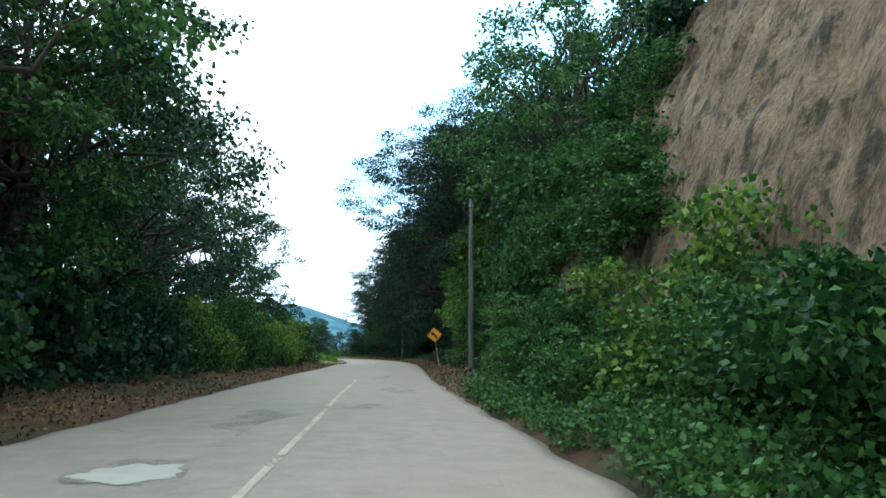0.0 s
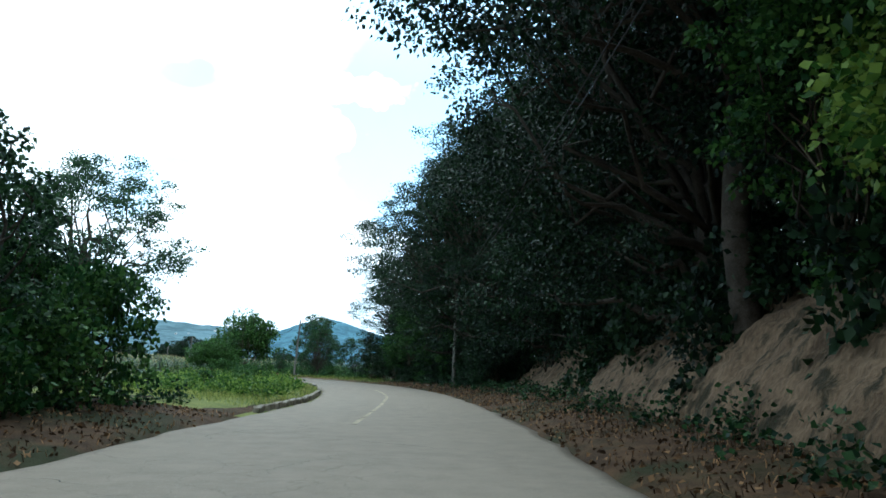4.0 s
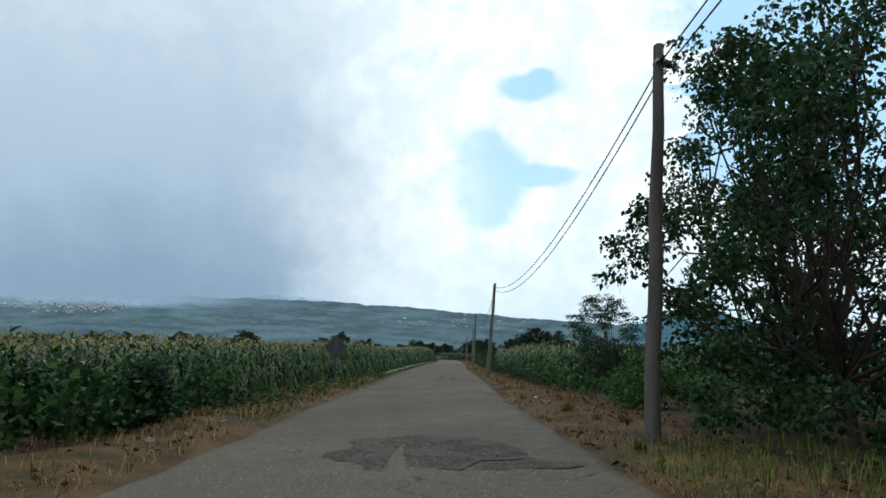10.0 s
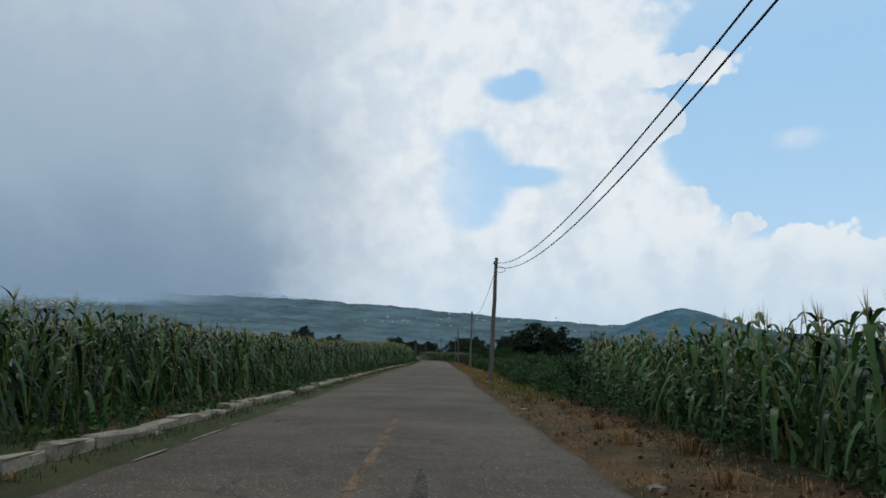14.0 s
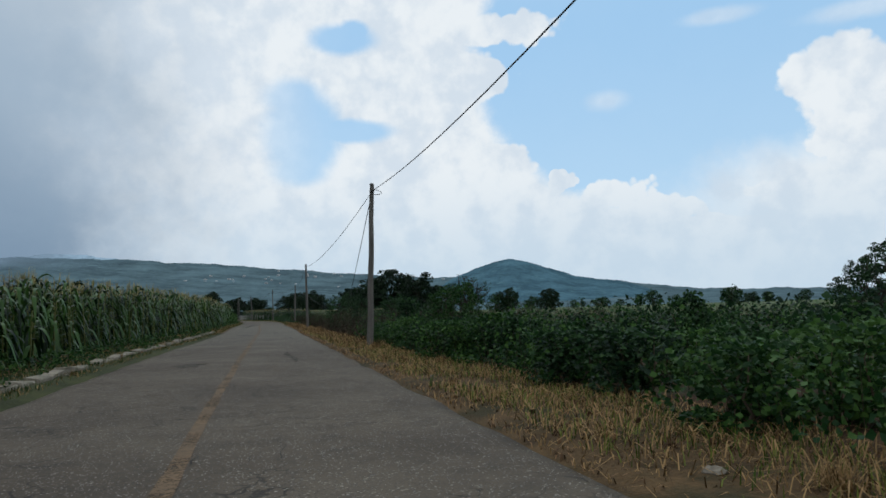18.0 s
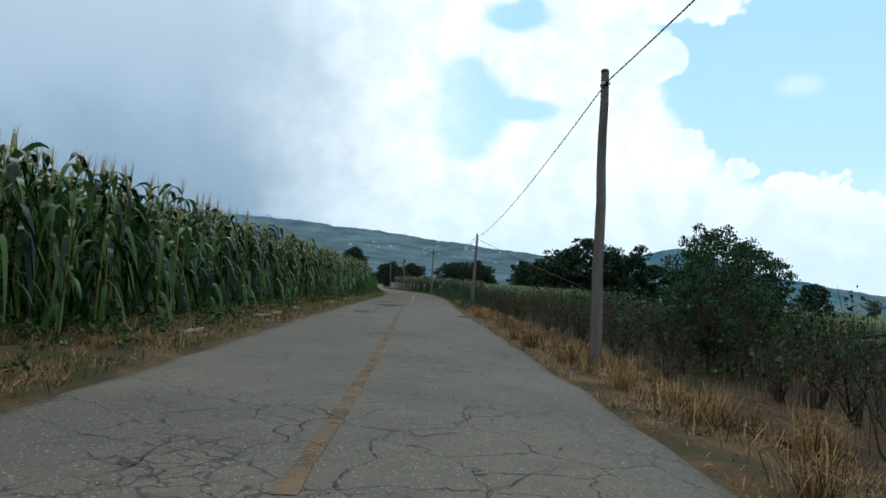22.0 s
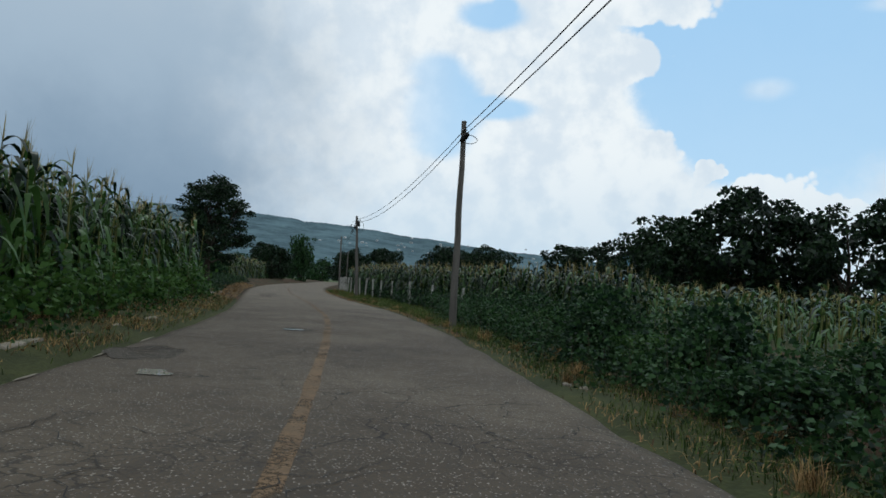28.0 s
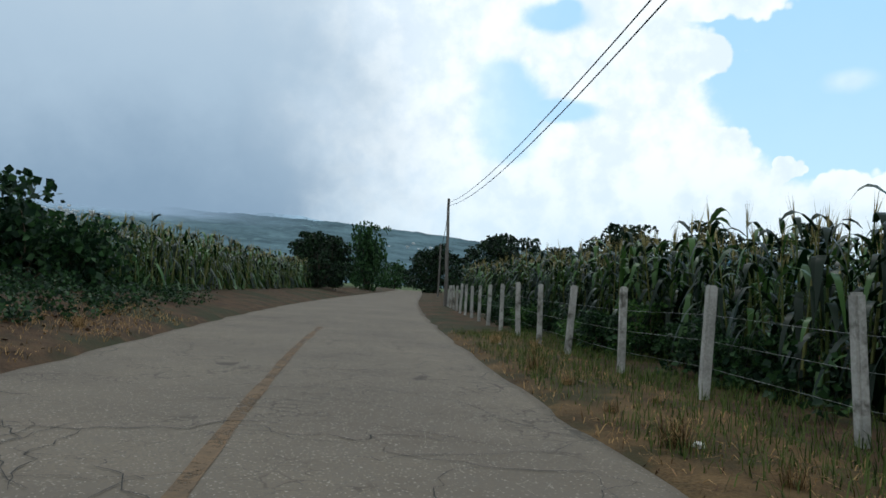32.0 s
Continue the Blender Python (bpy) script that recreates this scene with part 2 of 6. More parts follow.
# ---- materials ----
def material(name, dark, light, scale=3.0, fine=40.0, rough=0.85, bump=0.25, leafy=0.0, spec=0.14, island=0.0, metal=0.0, dist=0.03, blotch=None, stretch=None):
    """A two-scale noise material between two colours; leafy adds light through thin leaves, island varies it piece by piece."""
    m = bpy.data.materials.new(name)
    m.use_nodes = True
    nt = m.node_tree
    b = nt.nodes["Principled BSDF"]
    out = nt.nodes["Material Output"]
    geo = nt.nodes.new("ShaderNodeNewGeometry")
    pos = geo.outputs["Position"]
    if stretch:
        sc = nt.nodes.new("ShaderNodeVectorMath")
        sc.operation = "MULTIPLY"
        sc.inputs[1].default_value = stretch
        nt.links.new(pos, sc.inputs[0])
        pos = sc.outputs[0]
    coarse = link_noise(nt, pos, scale, 5.0)
    grain = link_noise(nt, pos, fine, 3.0)
    fac = link_math(nt, "ADD", link_math(nt, "MULTIPLY", coarse, 0.6), link_math(nt, "MULTIPLY", grain, 0.4))
    if island:
        info = nt.nodes.new("ShaderNodeObjectInfo")
        rnd = link_math(nt, "ADD", geo.outputs["Random Per Island"], link_math(nt, "MULTIPLY", info.outputs["Random"], 0.5))
        fac = link_math(nt, "ADD", fac, link_math(nt, "MULTIPLY", link_math(nt, "SUBTRACT", rnd, 0.75), island))
    col = link_mix(nt, link_ramp(nt, fac, 0.28, 0.72), dark, light)
    if blotch:
        col = link_mix(nt, link_ramp(nt, link_noise(nt, pos, blotch[1], 6.0, 0.65), blotch[2], blotch[3]), col, blotch[0])
    nt.links.new(col, b.inputs["Base Color"])
    b.inputs["Roughness"].default_value, b.inputs["Metallic"].default_value = rough, metal
    b.inputs["Specular IOR Level"].default_value = spec
    if bump:
        bn = nt.nodes.new("ShaderNodeBump")
        bn.inputs["Strength"].default_value, bn.inputs["Distance"].default_value = bump, dist
        nt.links.new(fac, bn.inputs["Height"])
        nt.links.new(bn.outputs[0], b.inputs["Normal"])
    if leafy:
        tr = nt.nodes.new("ShaderNodeBsdfTranslucent")
        nt.links.new(col, tr.inputs["Color"])
        mx = nt.nodes.new("ShaderNodeMixShader")
        mx.inputs[0].default_value = leafy
        nt.links.new(b.outputs[0], mx.inputs[1])
        nt.links.new(tr.outputs[0], mx.inputs[2])
        nt.links.new(mx.outputs[0], out.inputs[0])
    return m


def make_asphalt(name="worn_asphalt", tone=1.0):
    """Worn asphalt with pale stones and cracks; tone darkens or lightens the binder between the stones."""
    m = bpy.data.materials.new(name)
    m.use_nodes = True
    nt = m.node_tree
    b = nt.nodes["Principled BSDF"]
    pos = nt.nodes.new("ShaderNodeNewGeometry").outputs["Position"]
    stone = nt.nodes.new("ShaderNodeTexVoronoi")
    stone.inputs["Scale"].default_value = 74.0
    nt.links.new(pos, stone.inputs["Vector"])
    speck = nt.nodes.new("ShaderNodeSeparateColor")
    nt.links.new(stone.outputs["Color"], speck.inputs[0])
    wide = link_noise(nt, pos, 0.35, 6.0, 0.6)
    mid = link_noise(nt, pos, 2.2, 5.0, 0.6)
    col = link_mix(nt, link_ramp(nt, wide, 0.3, 0.7), (0.064, 0.050, 0.036), (0.116, 0.094, 0.068))
    col = link_mix(nt, link_math(nt, "MULTIPLY", link_ramp(nt, mid, 0.45, 0.75), 0.45), col, (0.036, 0.031, 0.026))
    if tone != 1.0:
        col = link_mix(nt, 1.0 - tone, col, (0.022, 0.020, 0.017))
    col = link_mix(nt, link_ramp(nt, speck.outputs[0], 0.925, 0.99), col, (0.29, 0.265, 0.225))
    col = link_mix(nt, link_math(nt, "MULTIPLY", link_ramp(nt, speck.outputs[1], 0.6, 0.95), 0.5), col, (0.05, 0.05, 0.05))
    # the first stretch under the trees is paled in colour, to make up for light missing there
    sp = nt.nodes.new("ShaderNodeSeparateXYZ")
    nt.links.new(pos, sp.inputs[0])
    pale_run = link_math(nt, "SUBTRACT", 1.0, link_ramp(nt, link_math(nt, "ADD", sp.outputs[1], link_math(nt, "MULTIPLY", wide, 30.0)), 128.0, 172.0))
    dusty = link_ramp(nt, link_math(nt, "ADD", sp.outputs[1], link_math(nt, "MULTIPLY", wide, 14.0)), 368.0, 392.0)
    bleached = link_ramp(nt, link_math(nt, "ADD", sp.outputs[1], link_math(nt, "MULTIPLY", wide, 20.0)), 250.0, 285.0)
    bleached = link_math(nt, "MULTIPLY", bleached, link_math(nt, "SUBTRACT", 1.0, link_ramp(nt, sp.outputs[1], 305.0, 335.0)))
    col = link_mix(nt, link_math(nt, "MULTIPLY", bleached, 0.30), col, (0.175, 0.170, 0.148))
    # open pores where the binder has gone
    pores = link_math(nt, "MULTIPLY", link_ramp(nt, link_noise(nt, pos, 34.0, 3.0, 0.7), 0.53, 0.66), link_ramp(nt, link_noise(nt, pos, 0.9, 3.0), 0.35, 0.6))
    col = link_mix(nt, link_math(nt, "MULTIPLY", pores, 0.55), col, (0.022, 0.020, 0.017))
    pale_run = link_math(nt, "MAXIMUM", pale_run, link_math(nt, "MULTIPLY", dusty, 0.4))
    col = link_mix(nt, link_math(nt, "MULTIPLY", pale_run, link_math(nt, "ADD", 0.6, link_math(nt, "MULTIPLY", link_ramp(nt, mid, 0.2, 0.8), 0.3))), col, (0.25, 0.213, 0.170))
    # block cracking, in stretches where the surface has aged
    warp = nt.nodes.new("ShaderNodeVectorMath")
    warp.operation = "MULTIPLY_ADD"
    nz = nt.nodes.new("ShaderNodeTexNoise")
    nz.inputs["Scale"].default_value, nz.inputs["Detail"].default_value = 2.5, 4.0
    nt.links.new(pos, nz.inputs["Vector"])
    nt.links.new(nz.outputs["Color"], warp.inputs[0])
    warp.inputs[1].default_value = (0.5, 0.5, 0.0)
    nt.links.new(pos, warp.inputs[2])
    cell = nt.nodes.new("ShaderNodeTexVoronoi")
    cell.feature = "DISTANCE_TO_EDGE"
    cell.inputs["Scale"].default_value = 1.15
    nt.links.new(warp.outputs[0], cell.inputs["Vector"])
    aged = link_ramp(nt, link_noise(nt, pos, 0.16, 4.0, 0.6), 0.46, 0.58)
    thin = link_math(nt, "SUBTRACT", 1.0, link_ramp(nt, cell.outputs["Distance"], 0.003, 0.012))
    crack = link_math(nt, "MULTIPLY", thin, aged)
    # finer crazing where the surface has broken up most
    craze = nt.nodes.new("ShaderNodeTexVoronoi")
    craze.feature = "DISTANCE_TO_EDGE"
    craze.inputs["Scale"].default_value = 4.2
    nt.links.new(warp.outputs[0], craze.inputs["Vector"])
    worn = link_math(nt, "MULTIPLY", link_ramp(nt, link_noise(nt, pos, 0.42, 4.0, 0.6), 0.50, 0.60), link_ramp(nt, link_noise(nt, pos, 0.05, 2.0), 0.42, 0.55))
    hair = link_math(nt, "MULTIPLY", link_math(nt, "SUBTRACT", 1.0, link_ramp(nt, craze.outputs["Distance"], 0.012, 0.05)), worn)
    crack = link_math(nt, "MAXIMUM", crack, link_math(nt, "MULTIPLY", hair, 0.8))
    crack = link_math(nt, "MULTIPLY", crack, link_math(nt, "SUBTRACT", 1.0, link_math(nt, "MULTIPLY", pale_run, 0.75)))
    col = link_mix(nt, link_math(nt, "MULTIPLY", crack, 0.85), col, (0.018, 0.017, 0.016))
    nt.links.new(col, b.inputs["Base Color"])
    b.inputs["Roughness"].default_value, b.inputs["Specular IOR Level"].default_value = 0.85, 0.13
    bn = nt.nodes.new("ShaderNodeBump")
    bn.inputs["Strength"].default_value, bn.inputs["Distance"].default_value = 0.5, 0.012
    h = link_math(nt, "SUBTRACT", link_math(nt, "ADD", link_math(nt, "MULTIPLY", speck.outputs[0], 0.5), mid), crack)
    nt.links.new(h, bn.inputs["Height"])
    nt.links.new(bn.outputs[0], b.inputs["Normal"])
    return m


def worn_paint(name, dark, light, bare):
    """Old road paint: patchy colour, worn through to the road in a ragged pattern; bare is how much is gone."""
    return wear_through(material(name, dark, light, 1.7, 22, 0.85, 0.15), bare)


def wear_through(m, bare):
    """Lets the road show through a thin coat where it is worn off."""
    nt = m.node_tree
    pos = nt.nodes.new("ShaderNodeNewGeometry").outputs["Position"]
    gone = link_math(nt, "ADD", link_math(nt, "MULTIPLY", link_noise(nt, pos, 1.3, 4.0), 0.55), link_math(nt, "MULTIPLY", link_noise(nt, pos, 26.0, 3.0, 0.7), 0.45))
    clear = nt.nodes.new("ShaderNodeBsdfTransparent")
    mx = nt.nodes.new("ShaderNodeMixShader")
    nt.links.new(link_ramp(nt, gone, 0.62 - bare, 0.74 - bare), mx.inputs[0])
    nt.links.new(nt.nodes["Principled BSDF"].outputs[0], mx.inputs[1])
    nt.links.new(clear.outputs[0], mx.inputs[2])
    nt.links.new(mx.outputs[0], nt.nodes["Material Output"].inputs[0])
    return m


ASPHALT = make_asphalt()
CRACK = material("crack_tar", (0.02, 0.02, 0.02), (0.05, 0.048, 0.045), 4, 60, 0.9, 0.3)
PATCH = wear_through(make_asphalt("asphalt_patch", 0.45), 0.13)
LINE = worn_paint("faded_yellow_paint", (0.095, 0.070, 0.046), (0.165, 0.108, 0.060), 0.13)
PATCH_OLD = wear_through(make_asphalt("weathered_patch", 0.55), 0.13)
BROWN_LINE = worn_paint("dusty_ochre_paint", (0.14, 0.122, 0.095), (0.25, 0.215, 0.165), 0.12)
CREAM_LINE = worn_paint("faded_cream_paint", (0.22, 0.19, 0.14), (0.40, 0.34, 0.24), 0.11)
SOIL = material("roadside_soil", (0.022, 0.014, 0.008), (0.095, 0.056, 0.03), 2.2, 28, 0.95, 0.9, blotch=((0.028, 0.03, 0.013), 0.35, 0.45, 0.6), dist=0.06)
FIELD = material("far_fields", (0.03, 0.06, 0.022), (0.10, 0.12, 0.04), 0.03, 0.6, 0.95, 0.0)
CLIFF = material("cut_earth_cliff", (0.046, 0.031, 0.019), (0.205, 0.143, 0.09), 1.5, 13, 0.95, 1.0, blotch=((0.035, 0.03, 0.018), 2.3, 0.50, 0.64), dist=0.16, stretch=(1.0, 1.0, 0.45))
BARK = material("grey_bark", (0.02, 0.016, 0.012), (0.07, 0.057, 0.045), 3, 30, 0.95, 0.6)
TWIG = material("dry_twigs", (0.022, 0.017, 0.012), (0.085, 0.066, 0.046), 3, 30, 0.95, 0.3, island=0.5)
WOODPOLE = material("weathered_pole_wood", (0.06, 0.055, 0.05), (0.16, 0.148, 0.132), 2, 35, 0.9, 0.6, stretch=(3, 3, 0.3))
CONCRETE = material("old_concrete", (0.21, 0.205, 0.185), (0.44, 0.43, 0.395), 2.5, 30, 0.9, 0.4, blotch=((0.10, 0.095, 0.08), 3.0, 0.50, 0.68))
KERB = material("kerb_concrete", (0.13, 0.115, 0.09), (0.32, 0.285, 0.225), 2.0, 22, 0.92, 0.5, blotch=((0.08, 0.085, 0.05), 2.2, 0.5, 0.7))
STEEL = material("galvanised_steel", (0.22, 0.22, 0.22), (0.42, 0.42, 0.42), 3, 40, 0.45, 0.1, metal=0.8)
BLACK = material("black_rubber", (0.012, 0.012, 0.012), (0.03, 0.03, 0.03), 5, 40, 0.6, 0.1)
SIGN_YELLOW = material("sign_yellow", (0.68, 0.28, 0.012), (0.78, 0.36, 0.02), 2, 25, 0.4, 0.03, spec=0.5)
# Darkest leaf green: the deep shade of the wood put into the base colour.
LEAF_SHADED = material("leaf_shaded", (0.004, 0.012, 0.006), (0.017, 0.038, 0.013), 0.6, 6, 0.55, 0.0, leafy=0.15, island=0.9, spec=0.16)
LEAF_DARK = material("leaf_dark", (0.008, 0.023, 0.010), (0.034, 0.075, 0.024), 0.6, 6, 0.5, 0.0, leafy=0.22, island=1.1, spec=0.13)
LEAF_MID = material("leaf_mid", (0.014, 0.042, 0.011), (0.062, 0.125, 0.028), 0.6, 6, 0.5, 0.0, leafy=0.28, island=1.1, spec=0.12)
# Yellow-green leaf, lightened so that its colour stands in for sun on it.
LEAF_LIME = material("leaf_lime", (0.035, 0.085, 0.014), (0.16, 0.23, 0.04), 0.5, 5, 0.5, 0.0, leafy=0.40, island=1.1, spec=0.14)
CORN_LEAF = material("maize_leaf", (0.003, 0.013, 0.004), (0.050, 0.105, 0.024), 0.5, 5, 0.38, 0.0, leafy=0.20, island=1.35, spec=0.22)
CORN_STALK = material("maize_stalk", (0.06, 0.085, 0.025), (0.17, 0.17, 0.06), 2, 20, 0.8, 0.1, island=0.4, spec=0.10)
TASSEL = material("maize_tassel", (0.18, 0.15, 0.055), (0.40, 0.34, 0.16), 2, 20, 0.9, 0.0, leafy=0.2, island=0.6)
DRY = material("dry_grass", (0.06, 0.036, 0.016), (0.36, 0.235, 0.105), 0.6, 8, 0.9, 0.0, leafy=0.25, island=1.0, spec=0.1)
LITTER = material("fallen_leaves", (0.045, 0.026, 0.014), (0.22, 0.13, 0.065), 0.8, 9, 0.9, 0.0, island=1.2, spec=0.15)
GREEN_GRASS = material("green_grass", (0.04, 0.075, 0.012), (0.18, 0.22, 0.045), 0.5, 8, 0.8, 0.0, leafy=0.3, island=1.0, spec=0.15)
# Bend turf: yellow-green, lightened in colour for the sun that falls there.
TURF = material("bright_turf", (0.060, 0.078, 0.020), (0.20, 0.21, 0.06), 0.8, 20, 0.95, 0.6, dist=0.04)
STRAW = material("straw_mat", (0.026, 0.017, 0.008), (0.135, 0.085, 0.038), 1.3, 34, 0.95, 0.9, dist=0.05, blotch=((0.040, 0.034, 0.015), 0.8, 0.47, 0.62))
RIPE_LEAF = material("ripening_maize_leaf", (0.05, 0.065, 0.018), (0.24, 0.23, 0.08), 0.5, 5, 0.6, 0.0, leafy=0.25, island=1.0, spec=0.2)
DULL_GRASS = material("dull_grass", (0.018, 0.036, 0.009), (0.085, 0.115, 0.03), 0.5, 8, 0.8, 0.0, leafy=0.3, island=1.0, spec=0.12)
# Bend grass: a lighter copy with sunlight put into its colour.
SUN_TINT_GRASS = material("sun_tint_grass", (0.085, 0.125, 0.025), (0.29, 0.31, 0.085), 0.5, 8, 0.8, 0.0, leafy=0.35, island=1.0, spec=0.12)
LAWN = material("grassy_soil", (0.016, 0.022, 0.008), (0.058, 0.062, 0.021), 0.7, 18, 0.95, 0.6, dist=0.05)


# ---- mesh helpers ----
def raw_mesh(name, verts, loops, starts, mats, index=None, smooth=False):
    """A mesh straight from arrays: vertices, corner indices and the first corner of each face."""
    me = bpy.data.meshes.new(name)
    verts = np.asarray(verts, np.float32)
    me.vertices.add(len(verts))
    me.vertices.foreach_set("co", verts.ravel())
    me.loops.add(len(loops))
    me.loops.foreach_set("vertex_index", np.asarray(loops, np.int32))
    me.polygons.add(len(starts))
    me.polygons.foreach_set("loop_start", np.asarray(starts, np.int32))
    for m in mats if isinstance(mats, (list, tuple)) else [mats]:
        me.materials.append(m)
    if index is not None:
        me.polygons.foreach_set("material_index", np.asarray(index, np.int32))
    if smooth:
        me.polygons.foreach_set("use_smooth", np.ones(len(starts), bool))
    me.update(calc_edges=True)
    me.validate()
    return me


def tri_mesh(name, verts, tris, mats, index=None, smooth=False):
    tris = np.asarray(tris, np.int32)
    return raw_mesh(name, verts, tris.ravel(), np.arange(len(tris)) * 3, mats, index, smooth)


def quad_mesh(name, verts, quads, mats, smooth=False):
    quads = np.asarray(quads, np.int32)
    return raw_mesh(name, verts, quads.ravel(), np.arange(len(quads)) * 4, mats, None, smooth)


def part(name, data, parent, label="", at=None):
    """Links a mesh, or a bmesh with its material, as one part under a thing."""
    ob = new(name, data)
    ob.parent = parent
    if at is not None:
        ob.matrix_basis = at
    if label:
        ob["label"] = label
    return ob


def grid_mesh(name, pts, mats, smooth=True):
    """pts: rows x columns x 3."""
    r, c = pts.shape[:2]
    i = np.arange((r - 1) * c).reshape(r - 1, c)[:, :-1].ravel()
    return quad_mesh(name, pts.reshape(-1, 3), np.stack([i, i + 1, i + c + 1, i + c], 1), mats, smooth)


def tubes(name, lines, mat, sides=6):
    """One mesh of tapered tubes; a line is a list of (x, y, z, radius)."""
    V, Q, n = [], [], 0
    ang = np.arange(sides) * 2 * np.pi / sides
    for line in lines:
        a = np.asarray(line, float)
        d = np.gradient(a[:, :3], axis=0)
        d /= np.linalg.norm(d, axis=1, keepdims=True) + 1e-9
        ref = np.where(np.abs(d[:, 2:3]) > 0.8, [[1.0, 0, 0]], [[0, 0, 1.0]])
        u = np.cross(d, ref)
        u /= np.linalg.norm(u, axis=1, keepdims=True) + 1e-9
        w = np.cross(d, u)
        ring = a[:, None, :3] + (u[:, None] * np.cos(ang)[None, :, None] + w[:, None] * np.sin(ang)[None, :, None]) * a[:, None, 3:4]
        V.append(ring.reshape(-1, 3))
        for k in range(len(a) - 1):
            for j in range(sides):
                p, q = n + k * sides + j, n + k * sides + (j + 1) % sides
                Q.append((p, q, q + sides, p + sides))
        n += len(a) * sides
        if sides >= 4:
            Q.append((n - sides, n - sides + 1, n - sides + 2, n - sides + 3))
    return quad_mesh(name, np.concatenate(V), Q, mat, True)


def unit(v):
    return v / (np.linalg.norm(v, axis=-1, keepdims=True) + 1e-9)


def leaf_arrays(rng, at, grow, size, slim=0.42, fold=0.25):
    """Folded pointed leaves: four vertices and two triangles each."""
    n = len(at)
    grow = unit(grow + rng.normal(0, 0.45, (n, 3)))
    side = unit(np.cross(grow, rng.normal(0, 1, (n, 3))))
    up = np.cross(side, grow)
    size = np.broadcast_to(size, (n,))[:, None] * rng.uniform(0.6, 1.3, (n, 1))
    tip = at + grow * size - np.array([0, 0, 0.15]) * size
    mid = at + grow * size * 0.45
    lf, rt = mid + side * size * slim + up * size * fold * slim, mid - side * size * slim + up * size * fold * slim
    V = np.stack([at, lf, tip, rt], 1).reshape(-1, 3)
    b = np.arange(n)[:, None] * 4
    T = np.concatenate([b + [0, 2, 1], b + [0, 3, 2]], 1).reshape(-1, 3)
    return V, T


def clump_points(rng, clumps, n, sprays=8, core=0.22):
    """Points in leaf sprays that sit on the shells of ellipsoid clumps (x, y, z, rx, ry, rz), with the outward way."""
    c = np.asarray(clumps, float)
    w = (c[:, 3] * c[:, 4] * c[:, 5]) ** (2 / 3)
    k = rng.choice(len(c), n, p=w / w.sum())
    way = unit(rng.normal(0, 1, (len(c), sprays, 3)) + np.array([0, 0, 0.25]))
    far = rng.uniform(0.55, 1.0, (len(c), sprays, 1))
    j = rng.integers(0, sprays, n)
    d = unit(rng.normal(0, 1, (n, 3)))
    r = rng.uniform(0, 1, (n, 1)) ** 0.5
    spray = way[k, j] * far[k, j] + d * r * np.array([0.46, 0.46, 0.27]) * rng.uniform(0.75, 1.1, (n, 1)) + np.array([0, 0, -0.10]) * r * r
    inner = d * rng.uniform(0.1, 0.85, (n, 1))
    at = np.where(rng.random((n, 1)) < core, inner, spray)
    return c[k, :3] + at * c[k, 3:], unit(way[k, j] * 0.6 + d * np.array([1, 1, 0.6]))


# ---- ground, road and far hills ----
def wobble(x, y, scale, seed=0.0):
    """Cheap smooth noise on arrays, -1 to 1."""
    x, y = np.asarray(x) / scale + seed * 3.7, np.asarray(y) / scale - seed * 1.3
    return (np.sin(x * 1.7 + np.sin(y * 1.3 + 0.7)) + np.sin(y * 2.1 + np.sin(x * 1.1) * 1.3 + 1.9) + np.sin((x + y) * 3.3 + 0.4) * 0.5) / 2.5


def ground_height(s, l):
    """Height of the ground at plan places."""
    over = np.maximum(l - right_edge(s), left_edge(s) - l)
    rise = np.clip(over, 0, 3) / 3
    left_bank = np.interp(s, [-60, 60, 75, 110, 200, 262, 340, 352, 372, 400, 560], [0.45, 0.4, 0.1, 0.12, 0.15, 0.25, 0.4, 0.4, 0.3, 0.55, 0.3])
    right_bank = np.interp(s, [-60, 25, 60, 100, 118, 200, 262, 340, 400, 560], [0.3, 0.5, 0.6, 0.3, 0.1, 0.05, -0.3, -0.25, 0.1, 0.1])
    h = np.where(l > 0, right_bank, left_bank) * rise + wobble(s, l, 1.6) * 0.05 * rise
    return np.where(over > 0, h + 0.0, -0.08)


